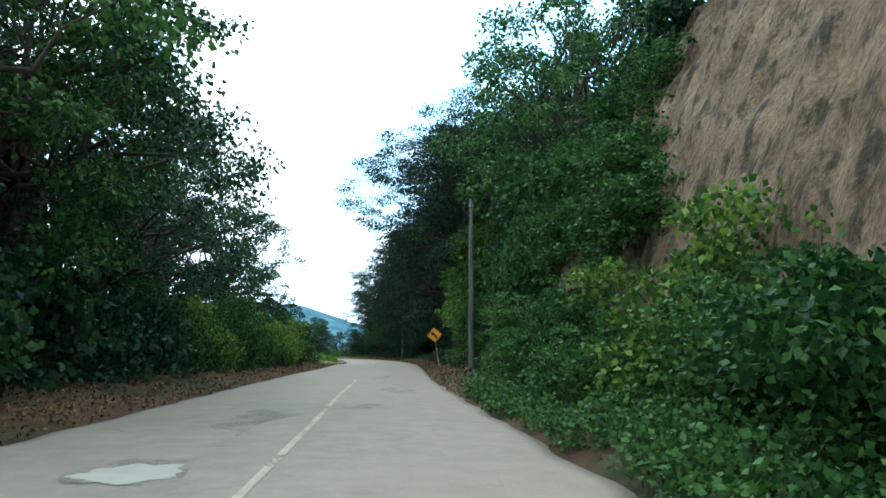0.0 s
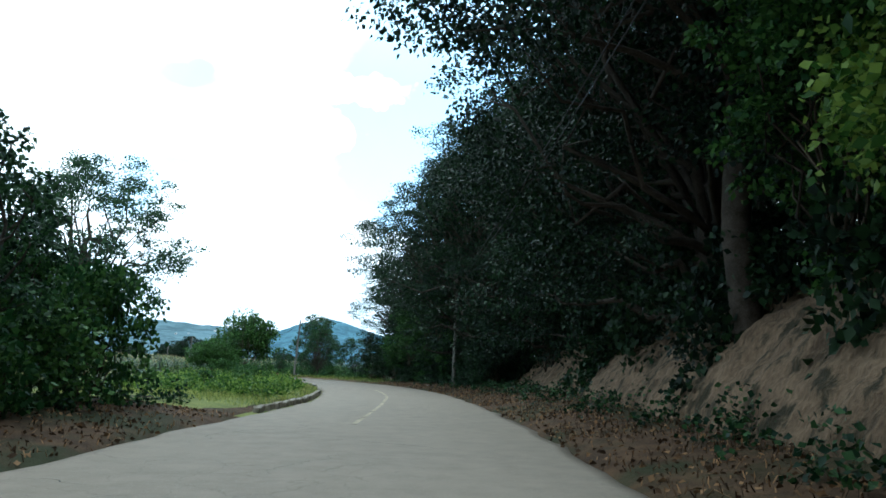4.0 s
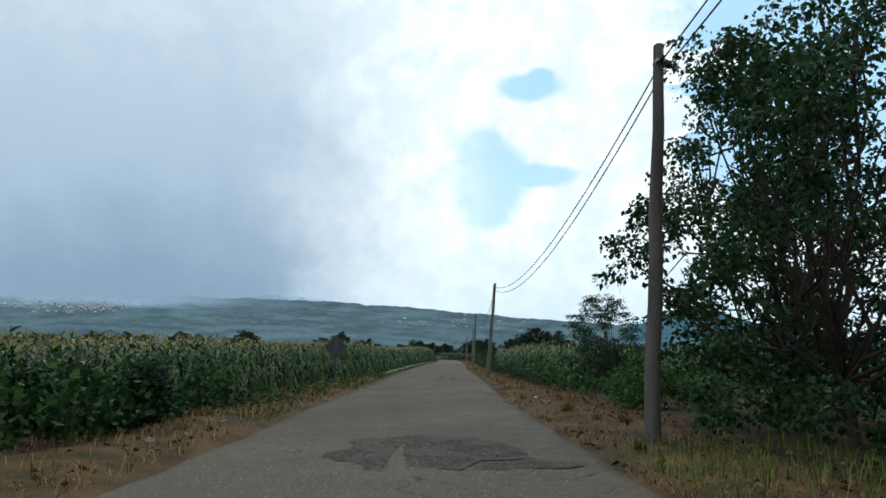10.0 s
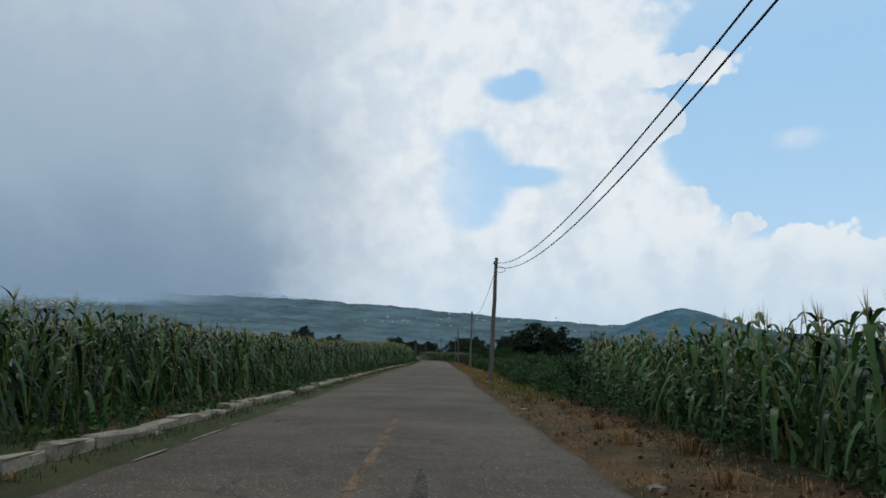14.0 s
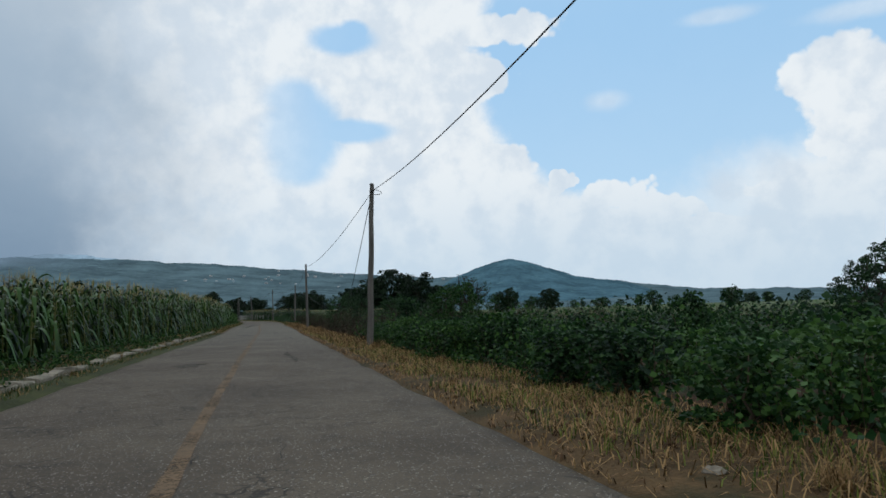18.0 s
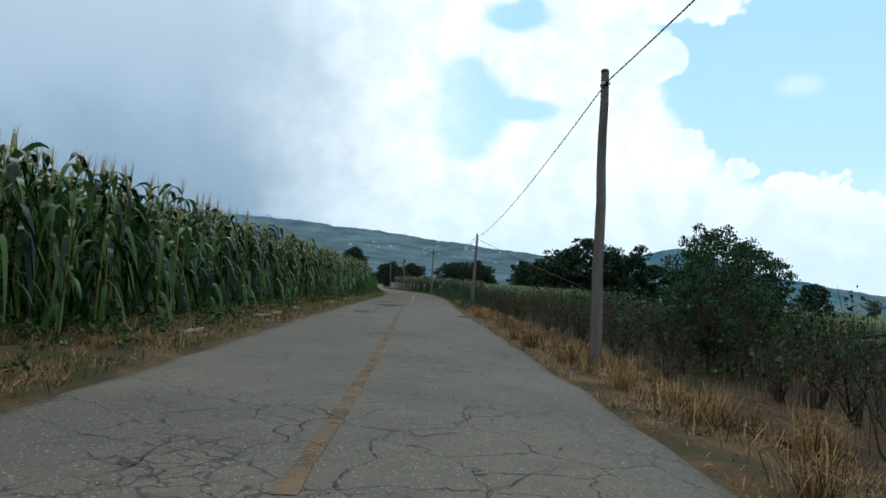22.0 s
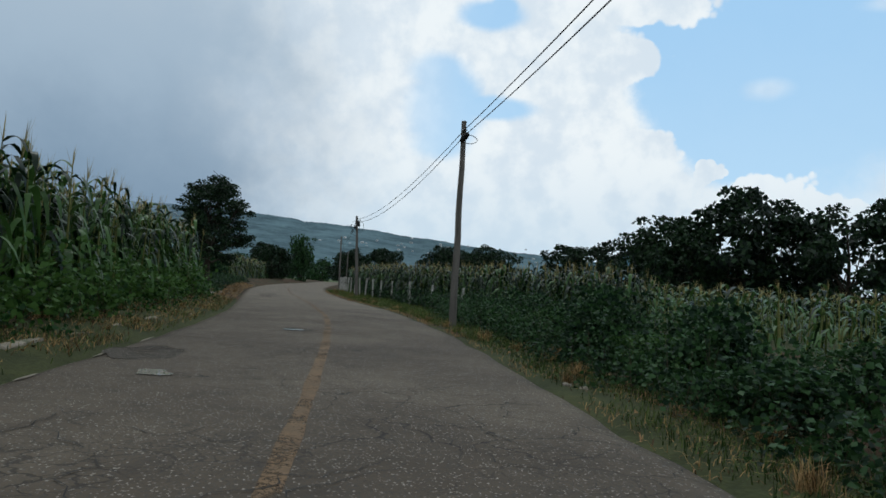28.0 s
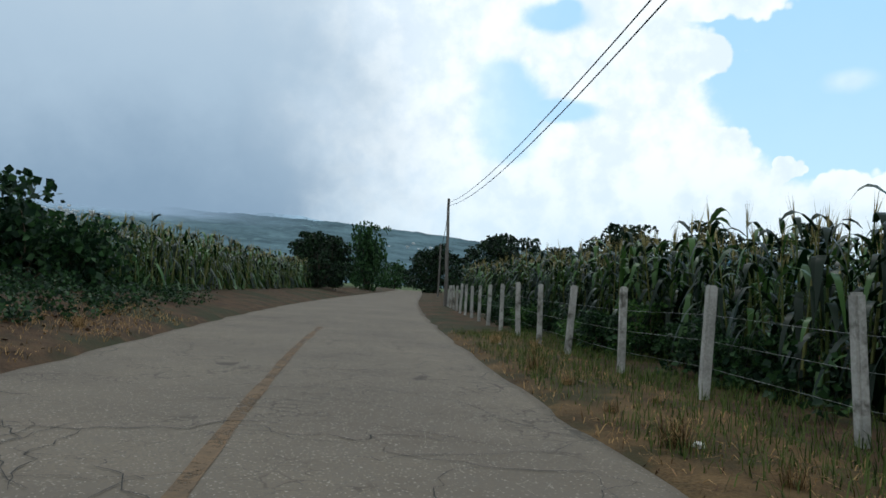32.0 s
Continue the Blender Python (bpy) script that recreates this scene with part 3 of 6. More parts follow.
def make_ground():
    s = np.arange(-60, 560.1, 1.5)
    off = np.array([0.0, 0.25, 0.6, 1.0, 1.6, 2.4, 3.2, 5, 8, 13, 20, 32, 46])
    rows = np.concatenate([left_edge(s)[:, None] - off[::-1], (left_edge(s) * 0.5 + right_edge(s) * 0.5)[:, None], right_edge(s)[:, None] + off], 1)
    ss = np.repeat(s[:, None], rows.shape[1], 1)
    x, y = on(ss, rows)
    z = ground_height(ss, rows)
    z[:, [0, -1]] = -0.9
    mid = len(off)
    z[:, mid - 1:mid + 2] = -0.08
    pts = np.stack([x, y, z], -1)
    r, c = pts.shape[:2]
    i = np.arange((r - 1) * c).reshape(r - 1, c)[:, :-1].ravel()
    quads = np.stack([i, i + 1, i + c + 1, i + c], 1)
    V = pts.reshape(-1, 3)
    far = np.array([(-4500, -4500, -0.5), (4500, -4500, -0.5), (4500, 4500, -0.5), (-4500, 4500, -0.5)], float)
    V = np.concatenate([V, far])
    quads = np.concatenate([quads, [[len(V) - 4, len(V) - 3, len(V) - 2, len(V) - 1]]])
    me = quad_mesh("ground", V, quads, [SOIL, FIELD, LAWN], True)
    idx = np.zeros(len(quads), np.int32)
    idx[-1] = 1
    col = np.arange(len(quads) - 1) % (c - 1)
    idx[:-1][(col < 5) | (col > c - 5)] = 2
    me.polygons.foreach_set("material_index", idx)
    tagged(new("ground", me), "bare brown soil and rough grass beside the road", "ground", kind="structure")


make_ground()


def make_verge(name, s0, s1, l_in, l_out, edge, mat, label):
    """A strip of turf laid on the ground beside the road."""
    s = np.arange(s0, s1, 0.8)
    u = np.linspace(0, 1, 7)
    l = edge(s)[:, None] + l_in + (l_out - l_in) * u[None] * (1 + 0.15 * wobble(s, s * 0, 2.0, 6))[:, None]
    ss = np.repeat(s[:, None], 7, 1)
    x, y = on(ss, l)
    z = ground_height(ss, l) + 0.02 + np.array([0.015, 0, 0, 0, 0, 0, -0.05])
    tagged(new(name, grid_mesh(name, np.stack([x, y, z], -1)[:, ::-1 if l_out > 0 else 1], mat)), label, "verge", kind="structure")


make_verge("verge_bend", 62, 104, 0.1, -9.0, left_edge, TURF, "yellow-green turf inside the bend")
make_verge("verge_field", 140, 262, 0.1, -1.9, left_edge, LAWN, "dull green turf between road and maize")
make_verge("verge_maize", 296, 369, 0.1, -1.9, left_edge, LAWN, "dull brown-green turf between road and maize")
make_verge("verge_weeds", 300, 354, -0.1, 1.7, right_edge, LAWN, "rough green and brown turf beside the road")
make_verge("verge_fence", 354, 378, -0.1, 3.6, right_edge, LAWN, "green turf beside the field entrance")


for a0, b0, wide in ((104, 140, 2.2), (140, 196, 1.7), (196, 262, 2.3), (262, 300, 1.7), (378, 405, 2.2)):
    make_verge("verge_straw", a0, b0, -0.10, wide, right_edge, STRAW, "flattened straw-coloured dead grass beside the road")
for a0, b0, wide in ((104, 140, -2.0), (262, 296, -1.9)):
    make_verge("verge_straw", a0, b0, 0.10, wide, left_edge, STRAW, "trampled brown grass between road and maize")


def make_road():
    s = np.arange(-60, 560.1, 0.5)
    le, re = left_edge(s) + wobble(s, s * 0, 0.9) * 0.10, right_edge(s) + wobble(s, s * 0 + 5, 0.8, 2) * 0.10
    u = np.array([0, 0, 0.04, 0.25, 0.5, 0.75, 0.96, 1, 1])
    l = le[:, None] + (re - le)[:, None] * u
    ss = np.repeat(s[:, None], len(u), 1)
    x, y = on(ss, l)
    z = np.array([-0.1, -0.035, -0.01, 0.0, 0.015, 0.0, -0.01, -0.035, -0.1])[None] + wobble(ss, l * 2, 2.3, 4) * 0.006
    tagged(new("road", grid_mesh("road", np.stack([x, y, z], -1), ASPHALT)), "cracked grey asphalt country road", "road", kind="structure")


make_road()


def road_z(s, l):
    u = (l - left_edge(s)) / (right_edge(s) - left_edge(s))
    return np.interp(u, [0, 0.04, 0.25, 0.5, 0.75, 0.96, 1], [-0.035, -0.01, 0, 0.015, 0, -0.01, -0.035]) + wobble(s, l * 2, 2.3, 4) * 0.006


def ribbon(name, s, l, half, lift, mat):
    """A thin strip on the road along the plan line (s, l)."""
    s, l, half = np.asarray(s, float), np.asarray(l, float), np.broadcast_to(half, np.shape(s))
    rows = []
    for k in (-1, 1):
        x, y = on(s, l + half * k)
        rows.append(np.stack([x, y, road_z(s, l + half * k) + lift], -1))
    return grid_mesh(name, np.stack(rows, 1), mat, False)


def make_lines():
    for a, b, w in ((2, 30, 0.05), (60, 84, 0.06), (100, 112, 0.08), (150, 172, 0.06), (196, 262, 0.075), (262, 306, 0.075), (306, 332, 0.06), (335, 375, 0.08), (375, 405, 0.07)):
        s = np.arange(a, b, 0.4)
        m = np.interp(s, *zip(*MIDDLE))
        tagged(new("road_marking", ribbon("road_marking", s, m + wobble(s, s * 0, 3) * 0.02, w * (1 + 0.2 * wobble(s, s * 0, 0.7, 3)), 0.006, CREAM_LINE if a < 120 else BROWN_LINE if a == 306 else LINE)),
               "worn yellow centre line on asphalt", "road marking", kind="structure")


make_lines()


def outline(rng, n, rx, ry, rag=0.22):
    a = np.arange(n) * 2 * np.pi / n
    k = 1 + sum(rng.normal(0, rag / (0.7 + 0.5 * f)) * np.sin(a * f + rng.uniform(0, 6.28)) for f in range(2, 9))
    k = np.clip(k, 0.45, 1.6) + rng.normal(0, 0.035, n)
    return np.stack([np.cos(a) * rx * k, np.sin(a) * ry * k], 1)


def pool(name, s, l, ls, ll, mat, lift, seed, label, category, kind="", rough=0.17):
    """A flat irregular patch on the road: ls half length along it, ll half width."""
    rng = np.random.default_rng(seed)
    p = outline(rng, 80, ls, ll, rough)
    x, y = on(s + p[:, 0], l + p[:, 1])
    z = road_z(s + p[:, 0], l + p[:, 1]) * 0 + road_z(np.array(s), np.array(l)) + lift
    me = raw_mesh(name, np.stack([x, y, z + x * 0], 1), np.arange(80), [0], mat)
    if me.polygons[0].normal.z < 0:
        me.flip_normals()
    return tagged(new(name, me), label, category, kind=kind)


def make_water(name="puddle_water", paleness=1.0):
    m = bpy.data.materials.new(name)
    m.use_nodes = True
    b = m.node_tree.nodes["Principled BSDF"]
    col = link_mix(m.node_tree, link_noise(m.node_tree, None, 3.0), tuple(paleness * c for c in (0.23, 0.212, 0.182)), tuple(paleness * c for c in (0.35, 0.328, 0.285)))
    m.node_tree.links.new(col, b.inputs["Base Color"])
    b.inputs["Roughness"].default_value, b.inputs["IOR"].default_value = 0.05, 1.55
    return m


WATER = make_water()
# First puddle's water: the same base colour, 1.9 times as pale.
PALE_WATER = make_water("pale_puddle", 1.9)
PUDDLES = [(7.5, -2.6, 0.55, 0.5), (205.3, -1.5, 0.36, 0.3), (253.6, -1.3, 0.12, 0.14), (286.8, -2.0, 0.75, 0.55), (288.0, 2.25, 0.9, 0.35), (290.8, -1.72, 0.45, 0.32),
           (296.6, -1.4, 0.7, 0.85), (306.0, -1.0, 0.07, 0.1), (344.9, -2.3, 0.26, 0.2),
           (352.6, -1.05, 0.2, 0.22), (145.7, -0.35, 0.34, 0.34)]
for k, (s, l, a, b) in enumerate(PUDDLES):
    if k in (0, 2, 7, 9):
        pool("pothole", s + 0.05, l - 0.1, 0.3, 0.42, CRACK, 0.009, k + 70, "black broken pothole in the asphalt", "pothole", "structure", 0.4) if k in (2, 7) else None
        pool("asphalt_patch", s + 0.2, l + 0.1, a * 1.3 + 0.15, b * 1.25 + 0.1, PATCH if s > 130 else PATCH_OLD, 0.006, k + 50, "dark broken asphalt round a pothole", "road patch", "structure")
    pool("puddle", s, l, a, b, WATER if k else PALE_WATER, 0.012, k, "pale rainwater puddle in a road pothole", "puddle")
for k, (s, l, a, b) in enumerate([(13, -2.2, 2.5, 0.6), (16, -0.6, 0.8, 0.5), (22, 0.4, 1.4, 0.5), (33, -0.2, 1.3, 1.0), (122, -0.3, 1.8, 1.1), (121, 0.5, 0.6, 0.9), (226.5, -2.0, 0.7, 0.45), (243, -0.2, 0.5, 0.5), (254, -1.5, 1.2, 0.6), (293.6, -1.5, 0.7, 0.6), (299.6, -1.2, 1.2, 0.7), (304, -2.0, 2.4, 0.8), (303, -2.4, 0.9, 0.5), (311, -1.8, 1.4, 0.7),
                                  (347, -2.8, 0.9, 0.7), (378, -2.2, 3.0, 0.7), (383, -2.0, 1.2, 0.5)]):
    pool("asphalt_patch", s, l, a, b, PATCH if 105 < s < 372 else PATCH_OLD, 0.004, k + 90, "dark patched and sunken asphalt", "road patch", "structure")


def make_cracks():
    rng = np.random.default_rng(5)
    V, Q = [], []
    n = 0
    for _ in range(1100):
        s = rng.uniform(195, 410) if rng.random() < 0.86 else rng.uniform(0, 195)
        e0, e1 = left_edge(s), right_edge(s)
        l = rng.uniform(e0 + 0.3, e1 - 0.3)
        ang = rng.choice([0.0, 1.57, 3.14, -1.57]) + rng.normal(0, 0.35)
        k = rng.integers(5, 28)
        a = ang + rng.normal(0, 0.55, k) + np.cumsum(rng.normal(0, 0.25, k)) * 0.5
        st = rng.uniform(0.08, 0.2, k)
        cs, cl = s + np.cumsum(np.cos(a) * st), l + np.cumsum(np.sin(a) * st)
        cl = np.clip(cl, e0 + 0.1, e1 - 0.1)
        w = rng.uniform(0.003, 0.0068) * np.sin(np.linspace(0.25, 2.9, k)) * rng.uniform(0.6, 1.4, k)
        for sg in (-1, 1):
            x, y = on(cs - np.sin(a) * w * sg, cl + np.cos(a) * w * sg)
            V.append(np.stack([x, y, road_z(cs, cl) + 0.009], 1))
        i = np.arange(k - 1) + n
        Q.append(np.stack([i, i + k, i + k + 1, i + 1], 1))
        n += 2 * k
    me = quad_mesh("road_cracks", np.concatenate(V), np.concatenate(Q), CRACK)
    tagged(new("road_cracks", me), "dark branching cracks in the worn asphalt", "cracks", kind="stuff")


make_cracks()
for a, b, l in ((148, 159, -0.35), (149, 156, 0.35), (160, 166, -0.1), (226, 232, 0.6), (256, 262, 0.4)):
    s = np.arange(a, b, 0.4)
    tagged(new("tyre_mark", ribbon("tyre_mark", s, l + wobble(s, s * 0, 2.2, a) * 0.12, 0.10 * np.sin(np.linspace(0.2, 2.95, len(s))), 0.005, PATCH)), "dark worn tyre track on asphalt", "tyre mark", kind="structure")
ernd = random.Random(12)
for a0, b0 in ((139, 150), (152, 163), (166, 171), (174, 185), (188, 195), (276, 283), (305, 313), (341, 349)):
    a = a0
    while a < b0:
        b = a + ernd.uniform(0.7, 2.2)
        s = np.arange(a, b, 0.2)
        tagged(new("road_edging", ribbon("road_edging", s, left_edge(s) + 0.07 + wobble(s, s * 0, 1.0, a) * 0.05, 0.045 * np.abs(np.sin(np.linspace(0.15, 3.0, len(s)))) * (1 + 0.5 * wobble(s, s * 0, 0.4, a)), 0.012, KERB)), "broken concrete edging flush with asphalt", "edging", kind="structure")
        a = b + ernd.uniform(0.2, 1.8)


def make_hills():
    cx, cy = -60.0, 200.0

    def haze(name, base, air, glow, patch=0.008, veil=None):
        """Distant slope: woods and paler fields, blue haze put in as emitted colour; veil: the height at which low
        cloud hides it in the west.
        """
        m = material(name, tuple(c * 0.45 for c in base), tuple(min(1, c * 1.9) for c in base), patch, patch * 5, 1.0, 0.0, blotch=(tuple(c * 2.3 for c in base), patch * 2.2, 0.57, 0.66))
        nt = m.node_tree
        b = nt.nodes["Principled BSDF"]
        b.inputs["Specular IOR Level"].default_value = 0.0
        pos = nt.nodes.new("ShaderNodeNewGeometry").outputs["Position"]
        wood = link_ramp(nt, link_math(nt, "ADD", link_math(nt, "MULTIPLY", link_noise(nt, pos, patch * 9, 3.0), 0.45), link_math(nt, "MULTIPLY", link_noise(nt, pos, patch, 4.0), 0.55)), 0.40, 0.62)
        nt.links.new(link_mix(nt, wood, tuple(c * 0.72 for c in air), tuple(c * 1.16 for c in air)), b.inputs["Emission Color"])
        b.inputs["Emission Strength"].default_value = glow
        if veil:
            sp = nt.nodes.new("ShaderNodeSeparateXYZ")
            nt.links.new(pos, sp.inputs[0])
            west = link_ramp(nt, link_math(nt, "SUBTRACT", link_math(nt, "MULTIPLY", sp.outputs[0], -1.0), link_math(nt, "MULTIPLY", sp.outputs[1], 0.72)), -300.0, 700.0)
            high = link_ramp(nt, link_math(nt, "ADD", sp.outputs[2], link_math(nt, "MULTIPLY", link_noise(nt, pos, 0.004, 4.0), 60.0)), veil + 10.0, veil + 75.0)
            clear = nt.nodes.new("ShaderNodeBsdfTransparent")
            mx = nt.nodes.new("ShaderNodeMixShader")
            nt.links.new(link_math(nt, "MULTIPLY", west, high), mx.inputs[0])
            nt.links.new(b.outputs[0], mx.inputs[1])
            nt.links.new(clear.outputs[0], mx.inputs[2])
            nt.links.new(mx.outputs[0], nt.nodes["Material Output"].inputs[0])
        return m

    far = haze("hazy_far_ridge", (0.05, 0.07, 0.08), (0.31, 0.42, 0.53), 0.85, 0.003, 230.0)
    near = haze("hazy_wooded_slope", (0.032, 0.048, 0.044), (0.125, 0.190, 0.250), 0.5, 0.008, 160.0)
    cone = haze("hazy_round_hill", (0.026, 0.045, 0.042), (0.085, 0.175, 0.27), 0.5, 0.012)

    def ridge(name, prof, radius, deep, mat, label, seed):
        az = np.arange(prof[0][0], prof[-1][0] + 0.01, 0.06)
        el = np.interp(az, *zip(*prof)) + wobble(az, az * 0, 1.1, seed) * 0.07 + wobble(az, az * 0, 0.4, seed + 1) * 0.03
        crest = np.abs(wobble(az, az * 0, 0.10, seed + 2)) * 0.05 + np.abs(wobble(az, az * 0, 0.045, seed + 4)) * 0.035
        rows = []
        for u in np.linspace(0, 1, 9):
            r = radius - deep * (1 - u)
            h = np.maximum(radius * np.tan(np.radians(el + crest * (u == 1))) * u ** 1.3 + wobble(az * 3, az * 0 + u * 9, 2.0, seed) * 1.5 * u * (1 - u) * 4, -4)
            a = np.radians(az)
            rows.append(np.stack([cx - np.sin(a) * r, cy + np.cos(a) * r, h - (0.6 if u == 0 else 0)], -1))
        a = np.radians(az)
        rows.append(np.stack([cx - np.sin(a) * (radius + 300), cy + np.cos(a) * (radius + 300), az * 0 - 1], -1))
        tagged(new(name, grid_mesh(name, np.stack(rows), mat)), label, "hill", kind="structure")

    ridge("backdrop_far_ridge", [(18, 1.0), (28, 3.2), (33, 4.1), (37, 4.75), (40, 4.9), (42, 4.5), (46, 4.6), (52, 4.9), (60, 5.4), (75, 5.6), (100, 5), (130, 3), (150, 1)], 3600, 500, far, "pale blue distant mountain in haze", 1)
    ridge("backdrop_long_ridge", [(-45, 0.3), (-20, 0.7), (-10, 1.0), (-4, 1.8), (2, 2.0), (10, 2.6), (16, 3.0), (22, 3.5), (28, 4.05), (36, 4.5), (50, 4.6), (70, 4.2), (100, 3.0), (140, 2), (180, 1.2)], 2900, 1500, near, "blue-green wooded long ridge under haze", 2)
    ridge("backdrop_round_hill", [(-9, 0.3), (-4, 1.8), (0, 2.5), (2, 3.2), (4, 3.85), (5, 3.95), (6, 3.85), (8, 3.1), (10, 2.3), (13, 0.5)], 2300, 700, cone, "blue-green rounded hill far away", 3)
    rng = np.random.default_rng(3)
    V, Q = [], []
    wall = material("far_white_houses", (0.35, 0.36, 0.37), (0.62, 0.62, 0.61), 0.02, 0.2, 0.9, 0.0)
    for a0, e0, n, sa_, se_ in ((53.5, 3.5, 60, 1.6, 0.16), (56.5, 3.6, 24, 1.2, 0.12), (20, 2.7, 28, 6.0, 0.35), (30, 2.6, 20, 7, 0.4), (12, 2.2, 16, 4, 0.25)):
        for _ in range(n):
            a, e, r = radians(rng.normal(a0, sa_)), radians(max(rng.normal(e0, se_), 0.7)), 2050 if e0 > 3 else 2350
            w, h = rng.uniform(2.0, 4.5), rng.uniform(1.6, 3.2)
            c = np.array([cx - math.sin(a) * r, cy + math.cos(a) * r, r * math.tan(e)])
            b = len(V) * 8
            V.append(c + np.array([(x, y, z) for x in (-w, w) for y in (-w, w) for z in (-h, h)]))
            Q += [(b + i, b + j, b + k, b + m) for i, j, k, m in ((0, 1, 3, 2), (4, 6, 7, 5), (0, 4, 5, 1), (2, 3, 7, 6), (1, 5, 7, 3), (0, 2, 6, 4))]
    tagged(new("far_village", quad_mesh("far_village", np.concatenate(V), Q, wall)), "tiny white houses scattered on the far slope", "village", kind="stuff")


make_hills()


def make_cliff():
    """The cut bank on the right of the wooded stretch: gullied earth, high at first, low past the warning sign."""
    s = np.arange(-45, 92.1, 0.15)
    v = np.linspace(0, 1, 46)
    H = np.interp(s, [-45, 10, 22, 28, 36, 46, 62, 76, 92], [13, 13, 12, 8, 5, 3.2, 3.0, 2.6, 0.3])
    foot = right_edge(s) + np.interp(s, [-45, 20, 30, 46, 60, 92], [2.6, 2.6, 3.2, 1.9, 2.2, 4.5])
    lean = np.interp(s, [-45, 22, 30, 92], [0.42, 0.42, 0.7, 0.75])
    ss, vv = np.meshgrid(s, v, indexing="ij")
    gully = wobble(ss + wobble(vv * 5, ss * 0.5, 1.0, 13) * 0.5, vv * 2.2, 0.55, 7) * 0.22 + wobble(ss + wobble(vv * 6, ss, 0.8, 3) * 0.25, vv * 1.5, 0.22, 5) * 0.13 + wobble(ss, vv * 2, 1.5, 8) * 0.35 + wobble(ss, vv * 9, 0.25, 9) * 0.08 + wobble(ss * 0.4, vv * 14, 0.5, 11) * 0.10
    l = foot[:, None] + lean[:, None] * H[:, None] * vv ** 1.25 + gully * np.minimum(1, H[:, None] / 5) * (0.3 + 0.7 * vv)
    z = H[:, None] * vv ** 0.9 - 0.05 + wobble(ss, vv * 5, 0.8, 10) * 0.12 * vv
    top_l = np.concatenate([l, l[:, -1:] + 6, l[:, -1:] + 30], 1)
    top_z = np.concatenate([z, z[:, -1:] + 1.2, z[:, -1:] + 2.5], 1)
    ss2 = np.repeat(s[:, None], top_l.shape[1], 1)
    x, y = on(ss2, top_l)
    tagged(new("earth_cliff", grid_mesh("earth_cliff", np.stack([x, y, top_z], -1), CLIFF)), "steep gullied brown earth cutting above the road", "cliff", kind="structure")


make_cliff()


# ---- trees and bushes ----
def bent(rng, p, q, r0, r1, n=6, kink=0.06):
    """A bent tapering limb from p to q."""
    p, q = np.asarray(p, float), np.asarray(q, float)
    t = np.linspace(0, 1, n)[:, None]
    pts = p + (q - p) * t + rng.normal(0, kink, (n, 3)) * np.linalg.norm(q - p) * np.sin(t * np.pi)
    return np.concatenate([pts, r0 + (r1 - r0) * t], 1)


def make_tree(seed, height, spread, leaves, size, leaf, label, trunk_share=0.35, bare=False, clump=0.30, low=0.28, dens=26, far=False, stout=1.0):
    """A tree with its base at the origin: trunk, limbs and an open crown of leaf clumps."""
    rng = np.random.default_rng(seed)
    root = new("tree")
    fork = height * trunk_share
    lean = rng.normal(0, 0.04, 2) * height
    r = (height * 0.02 + 0.04) * stout
    top = np.array([lean[0], lean[1], height * 0.8])
    part("trunk", tubes("trunk", [np.concatenate([[[0, 0, -0.3, r * 1.5]], bent(rng, (0, 0, 0), (lean[0] * 0.4, lean[1] * 0.4, fork), r * 1.2, r * 0.9, 5, 0.02)]), bent(rng, (lean[0] * 0.4, lean[1] * 0.4, fork), top, r * 0.9, 0.03, 7, 0.04)], BARK, 8), root)
    clumps, limbs = [], []
    n = dens
    for k in range(n):
        a = k * 2.4 + rng.uniform(-0.4, 0.4)
        zz = low + (1 - low) * ((k + 0.5) / n) ** 0.85
        wide = spread * np.sin(np.clip((zz - low + 0.12) / (1.12 - low), 0.05, 1) * np.pi * 0.93) ** 0.6 * rng.uniform(0.45, 0.95)
        c = np.array([np.cos(a) * wide, np.sin(a) * wide, height * zz * 0.95])
        rad = spread * clump * rng.uniform(0.6, 1.25)
        clumps.append((*c, rad, rad, rad * rng.uniform(0.6, 0.9)))
        start = np.array([lean[0] * 0.5, lean[1] * 0.5, min(fork * rng.uniform(0.85, 1.3), c[2] * 0.85)])
        limb = bent(rng, start, c, r * rng.uniform(0.25, 0.5), 0.015, 6, 0.07)
        limbs.append(limb)
        for _ in range(9 if bare else 2):
            q = limb[rng.integers(2, 6), :3]
            end = q + np.clip(rng.normal(0, 1, 3), *((-4, 4) if bare else (-0.9, 0.9))) * rad * (0.62 if bare else 0.7) + [0, 0, rad * 0.3]
            limbs.append(bent(rng, q, end, 0.095 if bare else 0.025, 0.028 if bare else 0.008, 4, 0.12))
    if far:
        part("trunk", tubes("trunk", limbs[::3], BARK, 4), root)
    else:
        per = 10 if bare else 3
        for g in range(6):
            part("limb", tubes("limb", [b for k in range(g, n, 6) for b in limbs[k * per:(k + 1) * per]], BARK, 4), root)
    at, out = clump_points(rng, clumps, leaves)
    V, T = leaf_arrays(rng, at, out * 0.7 + np.array([0, 0, -0.25]), size)
    part("crown", tri_mesh("crown", V, T, leaf), root)
    return tagged(root, label, "tree")


